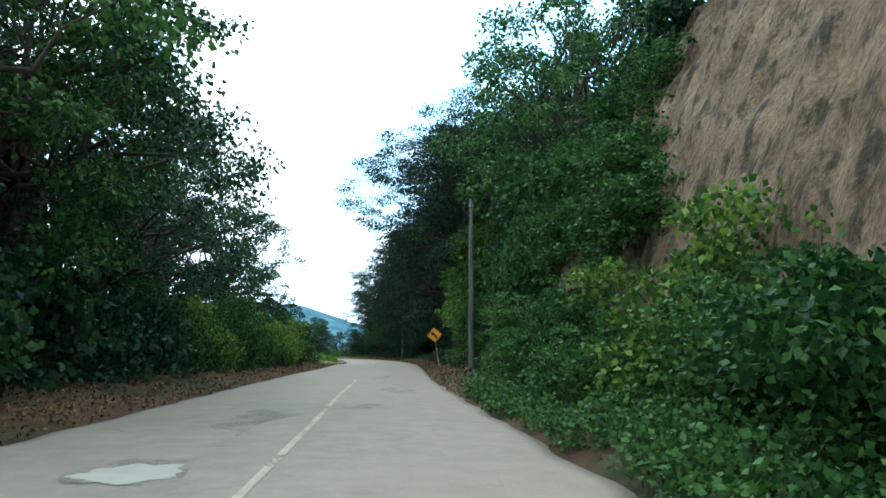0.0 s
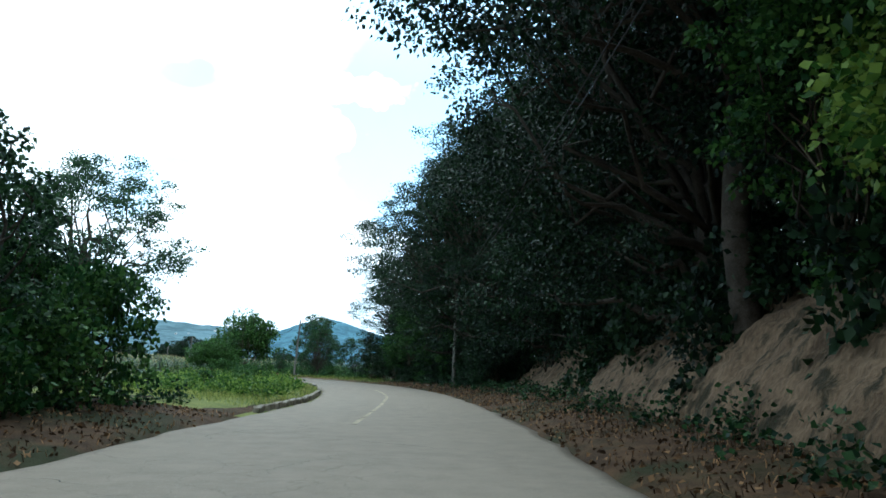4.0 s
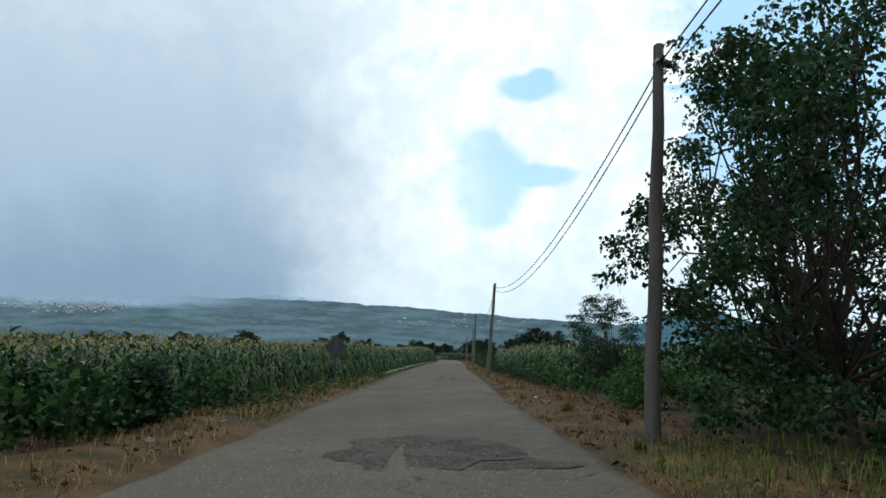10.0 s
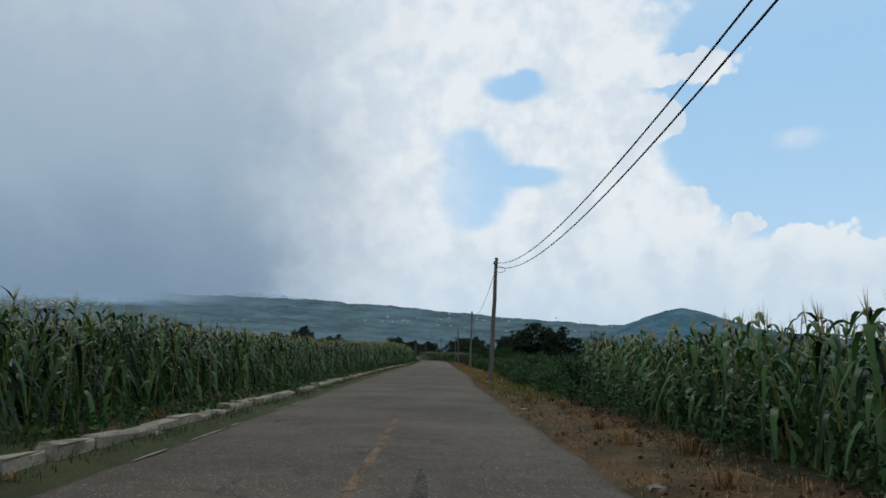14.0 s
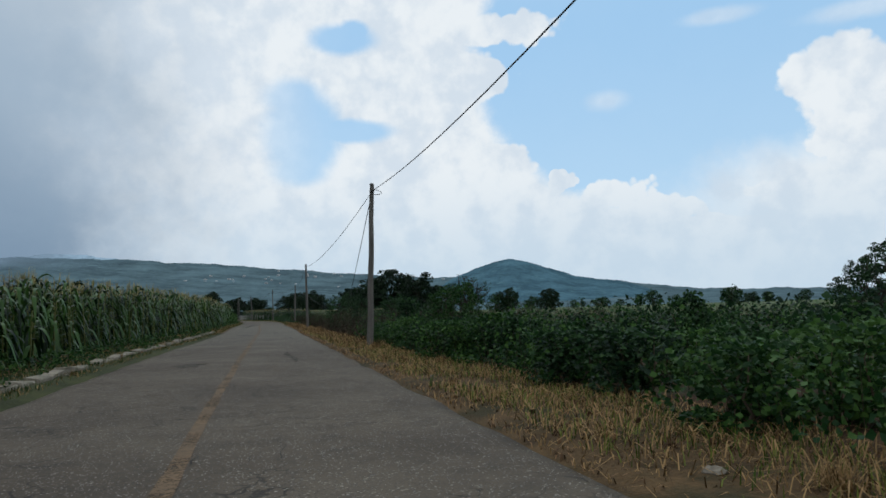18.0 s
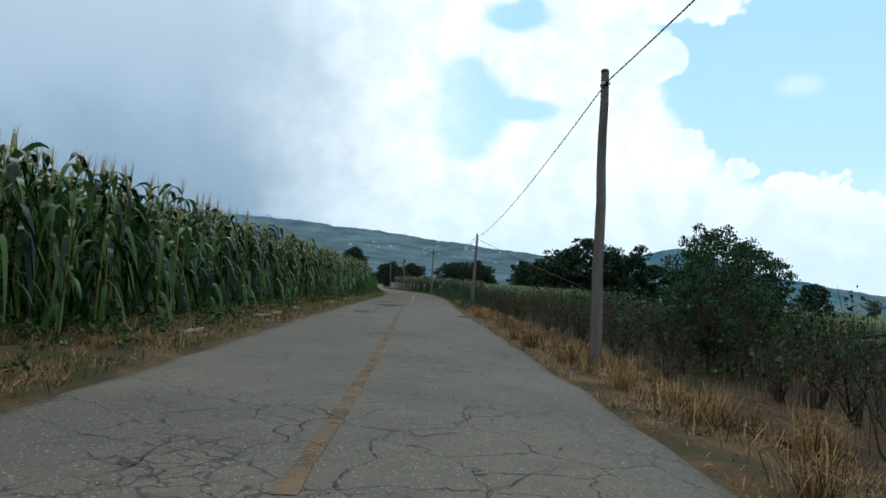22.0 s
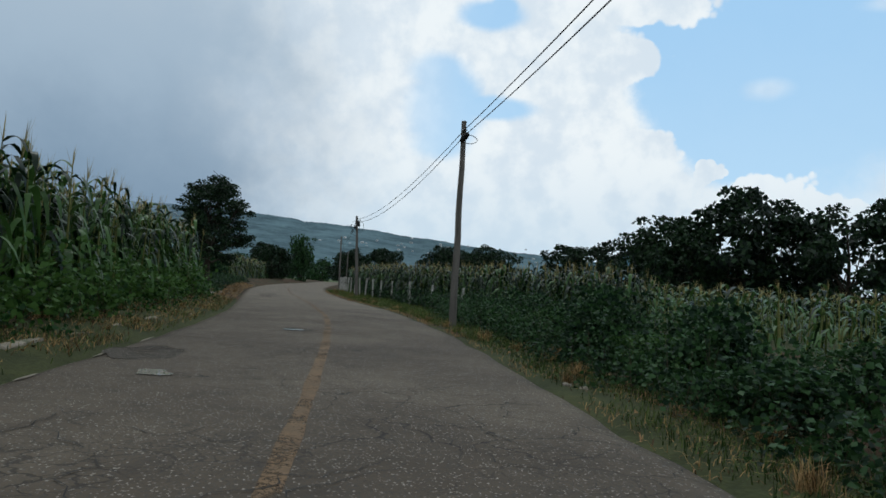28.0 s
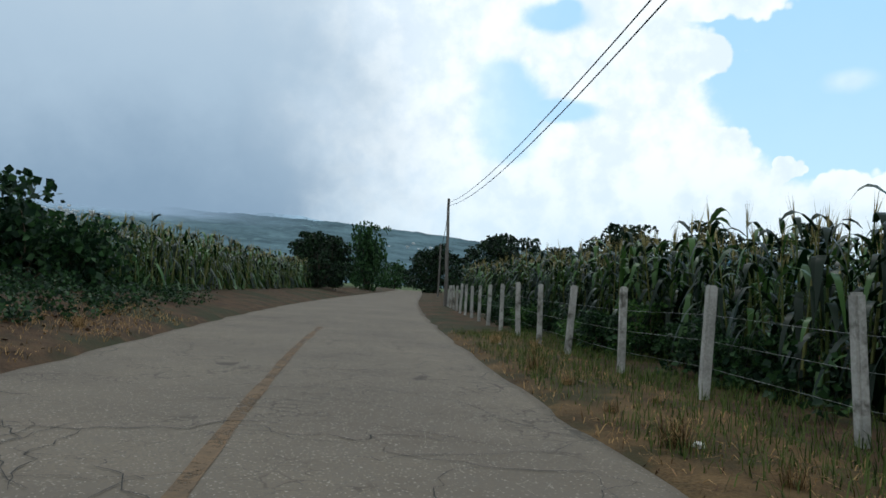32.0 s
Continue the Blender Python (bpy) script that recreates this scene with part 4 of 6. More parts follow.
def make_bush(seed, w, h, leaves, size, leaf, label, name="bush", spikes=0):
    rng = np.random.default_rng(seed)
    root = new(name)
    clumps, stems = [], []
    for k in range(14):
        a, rr = rng.uniform(0, 6.28), rng.uniform(0.05, 0.8) ** 0.6 * w * 0.38
        rad = rng.uniform(0.16, 0.30) * w
        zc = rng.uniform(0.06, 0.95) * (h - rad * 0.7) * (1 - (rr / w) ** 2)
        clumps.append((np.cos(a) * rr, np.sin(a) * rr, max(zc, rad * 0.4), rad, rad, rad * 0.8))
        stems.append(bent(rng, (rng.normal(0, 0.12), rng.normal(0, 0.12), -0.1), clumps[-1][:3], 0.03, 0.006, 5, 0.08))
    tall = [(math.cos(q) * w * 0.34 * u, math.sin(q) * w * 0.34 * u) for q, u in zip(rng.uniform(0, 6.28, spikes), rng.uniform(0.1, 1, spikes) ** 0.5)]
    part("woody_stem", tubes("woody_stem", stems + [bent(rng, (x, y, h * 0.4), (x * 1.2, y * 1.2, h * rng.uniform(0.9, 1.08) * (1 - 0.35 * (x * x + y * y) / (0.115 * w * w))), 0.015, 0.004, 4, 0.05) for x, y in tall], TWIG, 4), root)
    at, out = clump_points(rng, clumps, leaves)
    if spikes:
        k = rng.integers(0, spikes, leaves // 6)
        tt = np.array(tall)[k]
        sp = np.stack([tt[:, 0] * 1.1, tt[:, 1] * 1.1, rng.uniform(0.6, 1.0, len(k)) * h * (1 - 0.35 * (tt[:, 0] ** 2 + tt[:, 1] ** 2) / (0.115 * w * w))], 1) + rng.normal(0, 0.06, (len(k), 3))
        at, out = np.concatenate([at, sp]), np.concatenate([out, rng.normal(0, 1, (len(k), 3))])
    at[:, 2] = np.abs(at[:, 2])
    V, T = leaf_arrays(rng, at, out * 0.6 + np.array([0, 0, 0.1]), size)
    part("foliage", tri_mesh("foliage", V, T, leaf), root)
    return tagged(root, label, "bush")


def stand(ob, s, l, scale=1.0, turn=0.0, tall=1.0, z=None, first=[]):
    """Puts a copy of a made thing on the ground at a plan place; the first call for a thing moves the thing itself."""
    x, y = on(float(s), float(l))
    z = float(ground_height(np.array(float(s)), np.array(float(l)))) - 0.03 if z is None else z
    m = pose(float(x), float(y), z, 0, 0, turn) @ Matrix.Diagonal((scale, scale, scale * tall, 1))
    if ob in first:
        return copy_thing(ob, m) if ob.scale[0] == 1 else copy_at(ob, m)
    first.append(ob)
    ob.matrix_basis = m
    return ob


def copy_at(ob, m):
    c = copy_thing(ob, Matrix())
    c.matrix_basis = m
    return c


BIG = [make_tree(11 + k, 14.0, 6.6, 36000, 0.115, LEAF_SHADED, "tall broadleaf tree with dense dark green crown", 0.30, clump=0.215, low=0.2, dens=48) for k in range(4)]
# Lit copy of the tree above: sunlight put into a lighter leaf colour.
LIT = [make_tree(21 + k, 14.0, 6.6, 19000, 0.165, LEAF_MID, "tall broadleaf tree, green crown coloured as if sunlit", 0.30, clump=0.215, low=0.2, dens=46) for k in range(2)]
FINE = make_tree(27, 14.0, 6.4, 46000, 0.095, LEAF_SHADED, "dark leafy tree at the end of the wood", 0.28, clump=0.22, low=0.14, dens=52)
AIRY = [make_tree(31 + k, 13.0, 6.0, 26000, 0.135, LEAF_DARK, "tall tree with open crown and sky showing between its leaves", 0.35, clump=0.24, low=0.30, dens=38) for k in range(2)]
OVER = make_tree(29, 20.0, 10.0, 52000, 0.135, LEAF_SHADED, "tall dark tree whose limbs hang over the road", 0.36, clump=0.20, low=0.38, dens=50, stout=0.6)
SMALL = [make_tree(41 + k, 6.4, 2.6, 7500, 0.13, LEAF_DARK if k else LEAF_MID, "small bushy roadside tree with many thin stems", 0.15, clump=0.25, low=0.15, dens=30) for k in range(2)]
GROVE = [make_tree(55 + k, 10.0, 5.2, 6500, 0.42, LEAF_SHADED, "dark rounded broadleaf tree of the grove", 0.2, clump=0.33, low=0.1, dens=24, far=True) for k in range(3)]
THICKET = make_tree(45, 6.4, 2.7, 17000, 0.085, LEAF_DARK, "airy bushy roadside tree with many thin stems", 0.12, clump=0.24, low=0.08, dens=36, stout=0.4)
FARTREE = [make_tree(51 + k, 10.0, 5.0, 900, 0.9, LEAF_DARK, "dark rounded tree at the far side of the field", 0.2, clump=0.36, low=0.12, dens=16, far=True) for k in range(3)]
ROUND = make_tree(61, 7.2, 2.6, 27000, 0.125, LEAF_SHADED, "round-crowned dark tree with a short trunk beside the road", 0.26, clump=0.34, low=0.25, dens=38)
BARE = make_tree(72, 8.2, 4.6, 1500, 0.22, LEAF_DARK, "almost leafless tree with a bare crooked crown", 0.25, bare=True, low=0.3, dens=18, stout=1.8)
BUSH_NEAR = [make_bush(181 + k, 3.2, 2.6, 8500, 0.09, LEAF_MID, "leafy green creeper-covered bush at the cutting's foot") for k in range(2)]
BUSH_MID = [make_bush(81 + k, 3.2, 2.6, 3800, 0.13, LEAF_MID, "leafy green bush beside the road") for k in range(2)]
# Bush in light and bush in shade, told apart by leaf colour alone.
BUSH_LIME = make_bush(91, 3.4, 2.6, 5200, 0.11, LEAF_LIME, "leafy bush coloured yellow-green as if softly lit")
BUSH_DARK = [make_bush(95 + k, 3.4, 2.6, 2000, 0.185, LEAF_DARK, "dense bush coloured dark green as if in shade") for k in range(2)]
BUSH_TALL = [make_bush(111 + k, 3.4, 4.8, 4800, 0.14, LEAF_SHADED, "tall dark undergrowth below the trees") for k in range(2)]
BUSH_LUSH = [make_bush(121 + k, 3.4, 4.6, 8000, 0.11, LEAF_MID, "tall leafy green growth hanging over the bank") for k in range(2)]
BROAD = [make_bush(131 + k, 1.7, 1.9, 1700, 0.115, LEAF_DARK if k else LEAF_MID, "tall broad-leaved green weed", name="weed_plant") for k in range(3)]
BUSH_SPIKY = make_bush(99, 4.6, 4.2, 13000, 0.125, LEAF_MID, "large rounded bush with upright flower spikes", spikes=46)

rnd = random.Random(7)


def spin():
    return rnd.uniform(0, 360)


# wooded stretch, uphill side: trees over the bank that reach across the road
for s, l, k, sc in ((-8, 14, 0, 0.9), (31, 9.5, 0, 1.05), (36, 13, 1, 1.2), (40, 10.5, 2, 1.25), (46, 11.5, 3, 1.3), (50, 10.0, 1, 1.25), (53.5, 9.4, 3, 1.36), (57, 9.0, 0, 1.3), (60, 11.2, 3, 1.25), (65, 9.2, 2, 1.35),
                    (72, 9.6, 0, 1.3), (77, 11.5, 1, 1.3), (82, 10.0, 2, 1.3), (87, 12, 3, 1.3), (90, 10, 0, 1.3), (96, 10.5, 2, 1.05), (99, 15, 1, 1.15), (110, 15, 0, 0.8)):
    # Between 28 and 52 m most trees take the lit leaf colour.
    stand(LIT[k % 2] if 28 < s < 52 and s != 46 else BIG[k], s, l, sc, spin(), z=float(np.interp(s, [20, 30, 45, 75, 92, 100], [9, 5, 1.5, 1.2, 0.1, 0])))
for s, l, sc, a in ((106.2, 8.4, 0.9, 30), (105.0, 10.5, 0.95, 160), (107.2, 9.4, 0.82, 95), (84.0, 7.0, 1.2, 120), (90.5, 7.2, 1.25, 200), (97.5, 8.4, 1.05, 290), (76.5, 8.8, 1.2, 75), (61.5, 7.3, 1.15, 250), (69, 8.8, 1.15, 10)):
    stand(FINE, s, l, sc, a, z=0)
for s, l, sc, a in ((57.5, 6.3, 1.0, 200), (47.5, 8.2, 0.95, 80), (93.5, 7.6, 0.78, 40), (78, 9.5, 0.8, 120)):
    stand(OVER, s, l, sc, a)
# sprays on the edge of the bank and at the wood's end, their sunlight put in as lighter leaf colour
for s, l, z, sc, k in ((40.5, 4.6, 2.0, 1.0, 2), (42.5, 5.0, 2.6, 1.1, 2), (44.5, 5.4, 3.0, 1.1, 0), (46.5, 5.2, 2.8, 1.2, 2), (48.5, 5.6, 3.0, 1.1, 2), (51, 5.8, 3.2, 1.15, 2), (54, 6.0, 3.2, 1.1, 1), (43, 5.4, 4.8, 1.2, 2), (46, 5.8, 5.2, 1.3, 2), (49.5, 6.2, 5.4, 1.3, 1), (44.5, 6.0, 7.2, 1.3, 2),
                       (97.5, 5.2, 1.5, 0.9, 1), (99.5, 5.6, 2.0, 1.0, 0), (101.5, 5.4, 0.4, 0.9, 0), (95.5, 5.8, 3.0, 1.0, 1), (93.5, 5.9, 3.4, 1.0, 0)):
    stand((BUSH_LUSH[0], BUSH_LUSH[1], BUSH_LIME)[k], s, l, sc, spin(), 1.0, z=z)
# low growth under them
for s in np.arange(26, 108, 2.6):
    l = float(right_edge(s)) + np.interp(s, [26, 36, 44, 50, 74, 80, 108], [4.4, 4.2, 4.0, 5.2, 5.4, 3.4, 2.6]) + rnd.uniform(-0.3, 0.7)
    if not 70 < s < 81:
        stand(rnd.choice(BUSH_TALL), s, l, rnd.uniform(0.75, 1.0), spin(), rnd.uniform(0.75, 1.05))
for s in np.arange(27, 106, 5.0):
    stand(rnd.choice(BUSH_TALL), s, float(right_edge(s)) + rnd.uniform(4.4, 5.6), rnd.uniform(1.0, 1.2), spin(), rnd.uniform(0.9, 1.2), z=rnd.uniform(0.8, 2.6) if s < 80 else 0.2)
for s, d, sc, tall in ((31, 4.8, 1.0, 1.15), (33.5, 4.4, 0.95, 1.3), (36, 3.9, 1.1, 1.35), (38.5, 2.7, 0.85, 1.0), (41, 3.2, 1.05, 1.3), (43.5, 2.9, 0.8, 1.0), (51, 4.4, 1.0, 1.1), (55, 4.6, 1.0, 1.2), (85, 4.2, 0.8, 1.0), (92, 3.4, 0.8, 1.0), (96, 3.2, 0.8, 0.9)):
    stand(rnd.choice(BUSH_LUSH), s, float(right_edge(s)) + d, sc, spin(), tall)
for s, d, z in ((15, 3.9, 2.6), (17, 4.6, 4.2), (18.5, 3.8, 2.0), (20, 5.2, 5.4), (21.5, 4.2, 3.2), (23, 5.4, 6.0), (24.5, 4.4, 3.6), (26, 5.2, 4.6), (22, 6.2, 7.6), (25, 6.2, 7.0), (19, 6.2, 7.4)):
    stand(BUSH_LUSH[int(s) % 2], s, float(right_edge(s)) + d, 1.1, spin(), 0.8, z=z - 0.6)
for s, d in ((64, 4.6), (68, 4.4), (72, 6.6), (76, 6.4), (80, 6.0), (83, 3.8), (88, 4.6), (91, 4.4), (94, 4.2), (53, 4.4), (58, 4.2)):
    stand(BUSH_TALL[1], s, float(right_edge(s)) + d, 1.15, spin(), 1.35)
for s in np.arange(82, 105, 1.9):
    stand(BUSH_TALL[int(s) % 2], s, float(right_edge(s)) + rnd.uniform(2.7, 3.6), rnd.uniform(0.75, 0.95), spin(), rnd.uniform(0.7, 1.0))
for s, l, sc, tall in ((101, 7.6, 1.2, 1.4), (103.5, 7.6, 1.25, 1.3), (105.5, 8.4, 1.1, 1.2)):
    stand(BUSH_TALL[0], s, l, sc, spin(), tall)
for s, d, z in ((26.5, 4.0, 1.6), (29.5, 4.2, 1.9), (32, 4.0, 1.7), (34.5, 3.9, 1.4), (28, 4.8, 4.2), (31.5, 5.0, 4.2)):
    stand(BUSH_TALL[int(s) % 2], s, float(right_edge(s)) + d, 1.0, spin(), 0.85, z=z)
# creepers and shrubs at the foot of the high cutting
for s, d, sc, tall, kind in ((2, 2.0, 1.1, 1.0, 1), (5, 2.2, 1.1, 1.05, 0), (7.5, 1.9, 0.95, 0.95, 1), (10, 2.6, 1.15, 1.15, 2), (12.5, 1.9, 0.9, 0.95, 0), (15, 2.2, 1.0, 1.05, 1), (17.5, 1.9, 0.95, 1.0, 0), (20, 2.1, 1.0, 1.2, 1),
                             (22.5, 3.0, 1.1, 1.35, 0), (25, 4.2, 1.1, 1.5, 1), (28, 4.6, 1.1, 1.7, 0), (9, 3.8, 1.2, 1.2, 2), (14, 3.6, 1.2, 1.0, 2), (19, 3.5, 1.2, 1.4, 0), (24, 3.9, 1.3, 1.9, 1), (28, 4.6, 1.4, 2.1, 0), (-2, 2.4, 1.2, 1.0, 1)):
    stand((BUSH_NEAR[0], BUSH_NEAR[1], BUSH_LIME)[kind], s, float(right_edge(s)) + d, sc, spin(), tall)
for s, z in ((24, 8.5), (27, 8), (30, 7.0), (21, 11.2), (17, 12.2), (12, 12.6), (7, 12.6), (33, 6), (26, 6.0), (29, 5.2)):
    stand(rnd.choice(BUSH_MID + BUSH_DARK), s, float(right_edge(s)) + (7.6 if z > 7.2 else 5.0) + rnd.uniform(-0.5, 0.8), rnd.uniform(1.1, 1.6), spin(), 1.2, z=z - 0.4)
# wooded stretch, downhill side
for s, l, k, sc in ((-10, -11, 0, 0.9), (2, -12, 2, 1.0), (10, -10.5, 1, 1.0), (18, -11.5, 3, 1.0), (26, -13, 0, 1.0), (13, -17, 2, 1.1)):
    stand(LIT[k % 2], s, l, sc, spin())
for s, l, k, sc in ((20, -10.5, 0, 1.05), (31, -11.5, 1, 1.0), (40, -13, 0, 0.95), (52, -12.5, 1, 0.95), (48, -17, 0, 1.0)):
    stand(AIRY[k], s, l, sc, spin())
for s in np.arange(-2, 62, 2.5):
    # Shade-coloured bushes up to 30 m, lit-coloured ones beyond.
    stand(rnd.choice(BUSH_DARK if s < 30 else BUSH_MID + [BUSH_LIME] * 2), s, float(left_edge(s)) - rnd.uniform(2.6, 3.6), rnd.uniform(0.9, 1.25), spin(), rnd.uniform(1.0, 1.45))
    stand(rnd.choice(BUSH_TALL if s < 26 else BUSH_LUSH), s + 1, float(left_edge(s)) - rnd.uniform(5, 7), rnd.uniform(0.9, 1.15), spin(), rnd.uniform(0.8, 1.05))
for s, l, sc in ((57, -8.5, 0.85), (61, -9.5, 0.8), (66, -12, 0.7)):
    stand(SMALL[1], s, l, sc, spin())
# inside of the bend
for s, l, sc, tall in ((83, -7.5, 0.5, 0.8), (87, -7.0, 0.55, 0.8), (91, -7.6, 0.6, 0.8), (95, -7.2, 0.55, 0.9), (79, -8.5, 0.5, 0.7), (98, -8.4, 0.7, 0.9), (111, -6.8, 0.5, 0.8)):
    stand(rnd.choice(BUSH_MID), s, l, sc, spin(), tall)
stand(BUSH_SPIKY, 104.0, -6.6, 1.15, spin(), 1.2)
stand(BUSH_SPIKY, 101.0, -8.8, 0.85, spin(), 0.9)
stand(AIRY[0], 85.0, -16.0, 0.92, spin())
# clump round the first field pole
for s, l, k, sc, tall in ((121.5, 5.2, 0, 1.0, 1.0), (124.5, 5.8, 1, 1.05, 1.05), (127, 7.5, 0, 0.85, 1.0), (120, 8.6, 1, 0.8, 0.85)):
    stand(THICKET, s, l, sc, spin(), tall)
for s, l, sc, tall in ((118.0, 5.4, 0.6, 0.9), (116, 9.5, 0.9, 1.2), (113, 6.0, 0.55, 0.7), (129, 5.0, 0.6, 0.8), (132, 5.2, 0.5, 0.7), (111, 6.2, 0.7, 0.7), (108, 6.0, 0.7, 0.8)):
    stand(rnd.choice(BUSH_MID + BUSH_DARK), s, l, sc, spin(), tall)
stand(THICKET, 136.5, 5.5, 0.56, spin(), 0.95)
stand(BUSH_DARK[1], 138.5, 6.4, 0.7, spin(), 1.1)
# broad-leaved weeds along the fields
wrng = random.Random(17)
for s, l, sc, tall in ((206.5, 7.2, 0.9, 1.15), (191.5, 8.6, 0.75, 1.25), (194.5, 6.1, 0.6, 1.2), (221.8, 9.6, 0.8, 1.2), (235.2, 5.7, 0.9, 1.3)):
    stand(BROAD[1], s, l, sc, wrng.uniform(0, 360), tall)
for k in range(120):
    s = wrng.uniform(180, 238) if k < 74 else wrng.uniform(330, 362)
    l = float(right_edge(s)) + wrng.uniform(2.0, 5.2) if k < 74 else float(right_edge(s)) + wrng.uniform(2.0, 4.6)
    stand(BROAD[k % 3], s, l, wrng.uniform(0.5, 0.9), wrng.uniform(0, 360), wrng.uniform(0.6, 0.95))
for k in range(46):
    s = wrng.uniform(372, 426)
    stand(BROAD[k % 3], s, float(np.interp(s, [370, 382.4, 391.6, 398, 430], [8.2, 6.5, 5.3, 5.0, 5.0])) + wrng.uniform(-0.3, 0.7), wrng.uniform(0.45, 0.75), wrng.uniform(0, 360), wrng.uniform(0.6, 1.0))
for k in range(26):
    s = wrng.uniform(108, 126)
    stand(BROAD[k % 2], s, float(left_edge(s)) - wrng.uniform(1.7, 3.4), wrng.uniform(0.5, 0.8), wrng.uniform(0, 360), wrng.uniform(0.6, 0.9))
# trees across the fields
for k, (x, y, sc) in enumerate(((-106, 423, 1.32), (-96, 418, 1.14), (-101, 427, 1.1), (-113, 432, 1.12), (-119, 442, 0.95), (-125, 451, 0.9), (-90.5, 422, 0.82), (-110, 421, 0.9), 
                                (-176, 443, 0.62), (-186, 455, 0.7), (-193, 466, 0.75), (-160, 453, 0.72), (-172, 474, 0.8), (-166, 514, 1.1), (-160, 505, 1.0), (-178, 530, 1.1), (-192, 500, 0.9),
                                (-203, 518, 0.9), (-147, 446, 0.75), (-140, 452, 0.8), (-152, 470, 0.8), (-132, 470, 1.0), (-72, 430, 0.7), (-60, 442, 0.7))):
    copy_at(GROVE[k % 3], pose(x, y, -0.35, 0, 0, spin()) @ Matrix.Scale(sc, 4))
copy_at(BUSH_DARK[0], pose(-155.6, 400.2, 0.1, 0, 0, 40) @ Matrix.Diagonal((1.6, 1.6, 1.75, 1)))
copy_at(BUSH_DARK[1], pose(-157.2, 399.0, 0.1, 0, 0, 150) @ Matrix.Diagonal((1.35, 1.35, 1.4, 1)))
copy_at(BUSH_DARK[1], pose(-153.6, 401.4, 0.1, 0, 0, 260) @ Matrix.Diagonal((1.0, 1.0, 1.2, 1)))
copy_at(BARE, pose(-81, 421, -0.35, 0, 0, spin()) @ Matrix.Scale(1.3, 4))
stand(ROUND, 382.5, -6.2, 0.98, 40, 0.96)
stand(BUSH_DARK[0], 379.5, -7.4, 0.9, spin(), 0.95)
stand(BUSH_DARK[1], 384.0, -7.6, 0.85, spin(), 0.9)
stand(BUSH_MID[0], 375.0, -8.2, 0.8, spin(), 1.0)
for s, l, sc, tall in ((379.5, -8.8, 0.8, 0.9), (486, -5.4, 1.9, 2.3), (462, -9.3, 1.0, 1.3), (494, -6.0, 1.7, 2.1)):
    stand(rnd.choice(BUSH_DARK), s, l, sc, spin(), tall)
for s in np.arange(336, 364, 2.6):
    stand(rnd.choice(BUSH_DARK), s, float(right_edge(s)) + rnd.uniform(3.0, 4.6), rnd.uniform(0.55, 0.8), spin(), rnd.uniform(0.8, 1.1))
for s, l, sc in ((273, 6.6, 0.5), (275.5, 7.8, 0.54), (277, 9.4, 0.5), (259, 9.0, 0.42), (262, 10.5, 0.45), (258, 12, 0.4), (222, 16, 0.46), (226, 19, 0.42), (205, 24, 0.5), (196, 21, 0.45)):
    stand(SMALL[1], s, l, sc, spin(), 1.0)
for s, l, sc in ((233.5, 6.8, 0.38), (235.2, 7.8, 0.42), (193.5, 8.2, 0.33)):
    stand(SMALL[0], s, l, sc, spin(), 1.0)
# tree line behind the maize
lrng = random.Random(33)
for k in range(40):
    a, d = radians(31 + k * 0.75 + lrng.uniform(-0.4, 0.4)), lrng.uniform(215, 300)
    copy_at(GROVE[k % 3], pose(-12.8 - math.sin(a) * d, 142.8 + math.cos(a) * d, -0.5, 0, 0, lrng.uniform(0, 360)) @ Matrix.Diagonal((sz := lrng.uniform(0.4, 0.95), sz, sz * lrng.uniform(0.85, 1.25), 1)))
frng = random.Random(21)
for k in range(44):
    a, d = radians(frng.uniform(42, 64)), frng.uniform(250, 380)
    copy_at(FARTREE[k % 3], pose(-60 - math.sin(a) * d, 200 + math.cos(a) * d, -0.6, 0, 0, frng.uniform(0, 360)) @ Matrix.Scale(frng.uniform(0.65, 1.05), 4))
for k in range(110):
    a, d = radians(frng.uniform(-32, 62)), frng.uniform(420, 900)
    x, y = -60 - math.sin(a) * d, 200 + math.cos(a) * d
    copy_at(FARTREE[k % 3], pose(x, y, -0.6, 0, 0, frng.uniform(0, 360)) @ Matrix.Scale(frng.uniform(0.7, 1.25), 4))


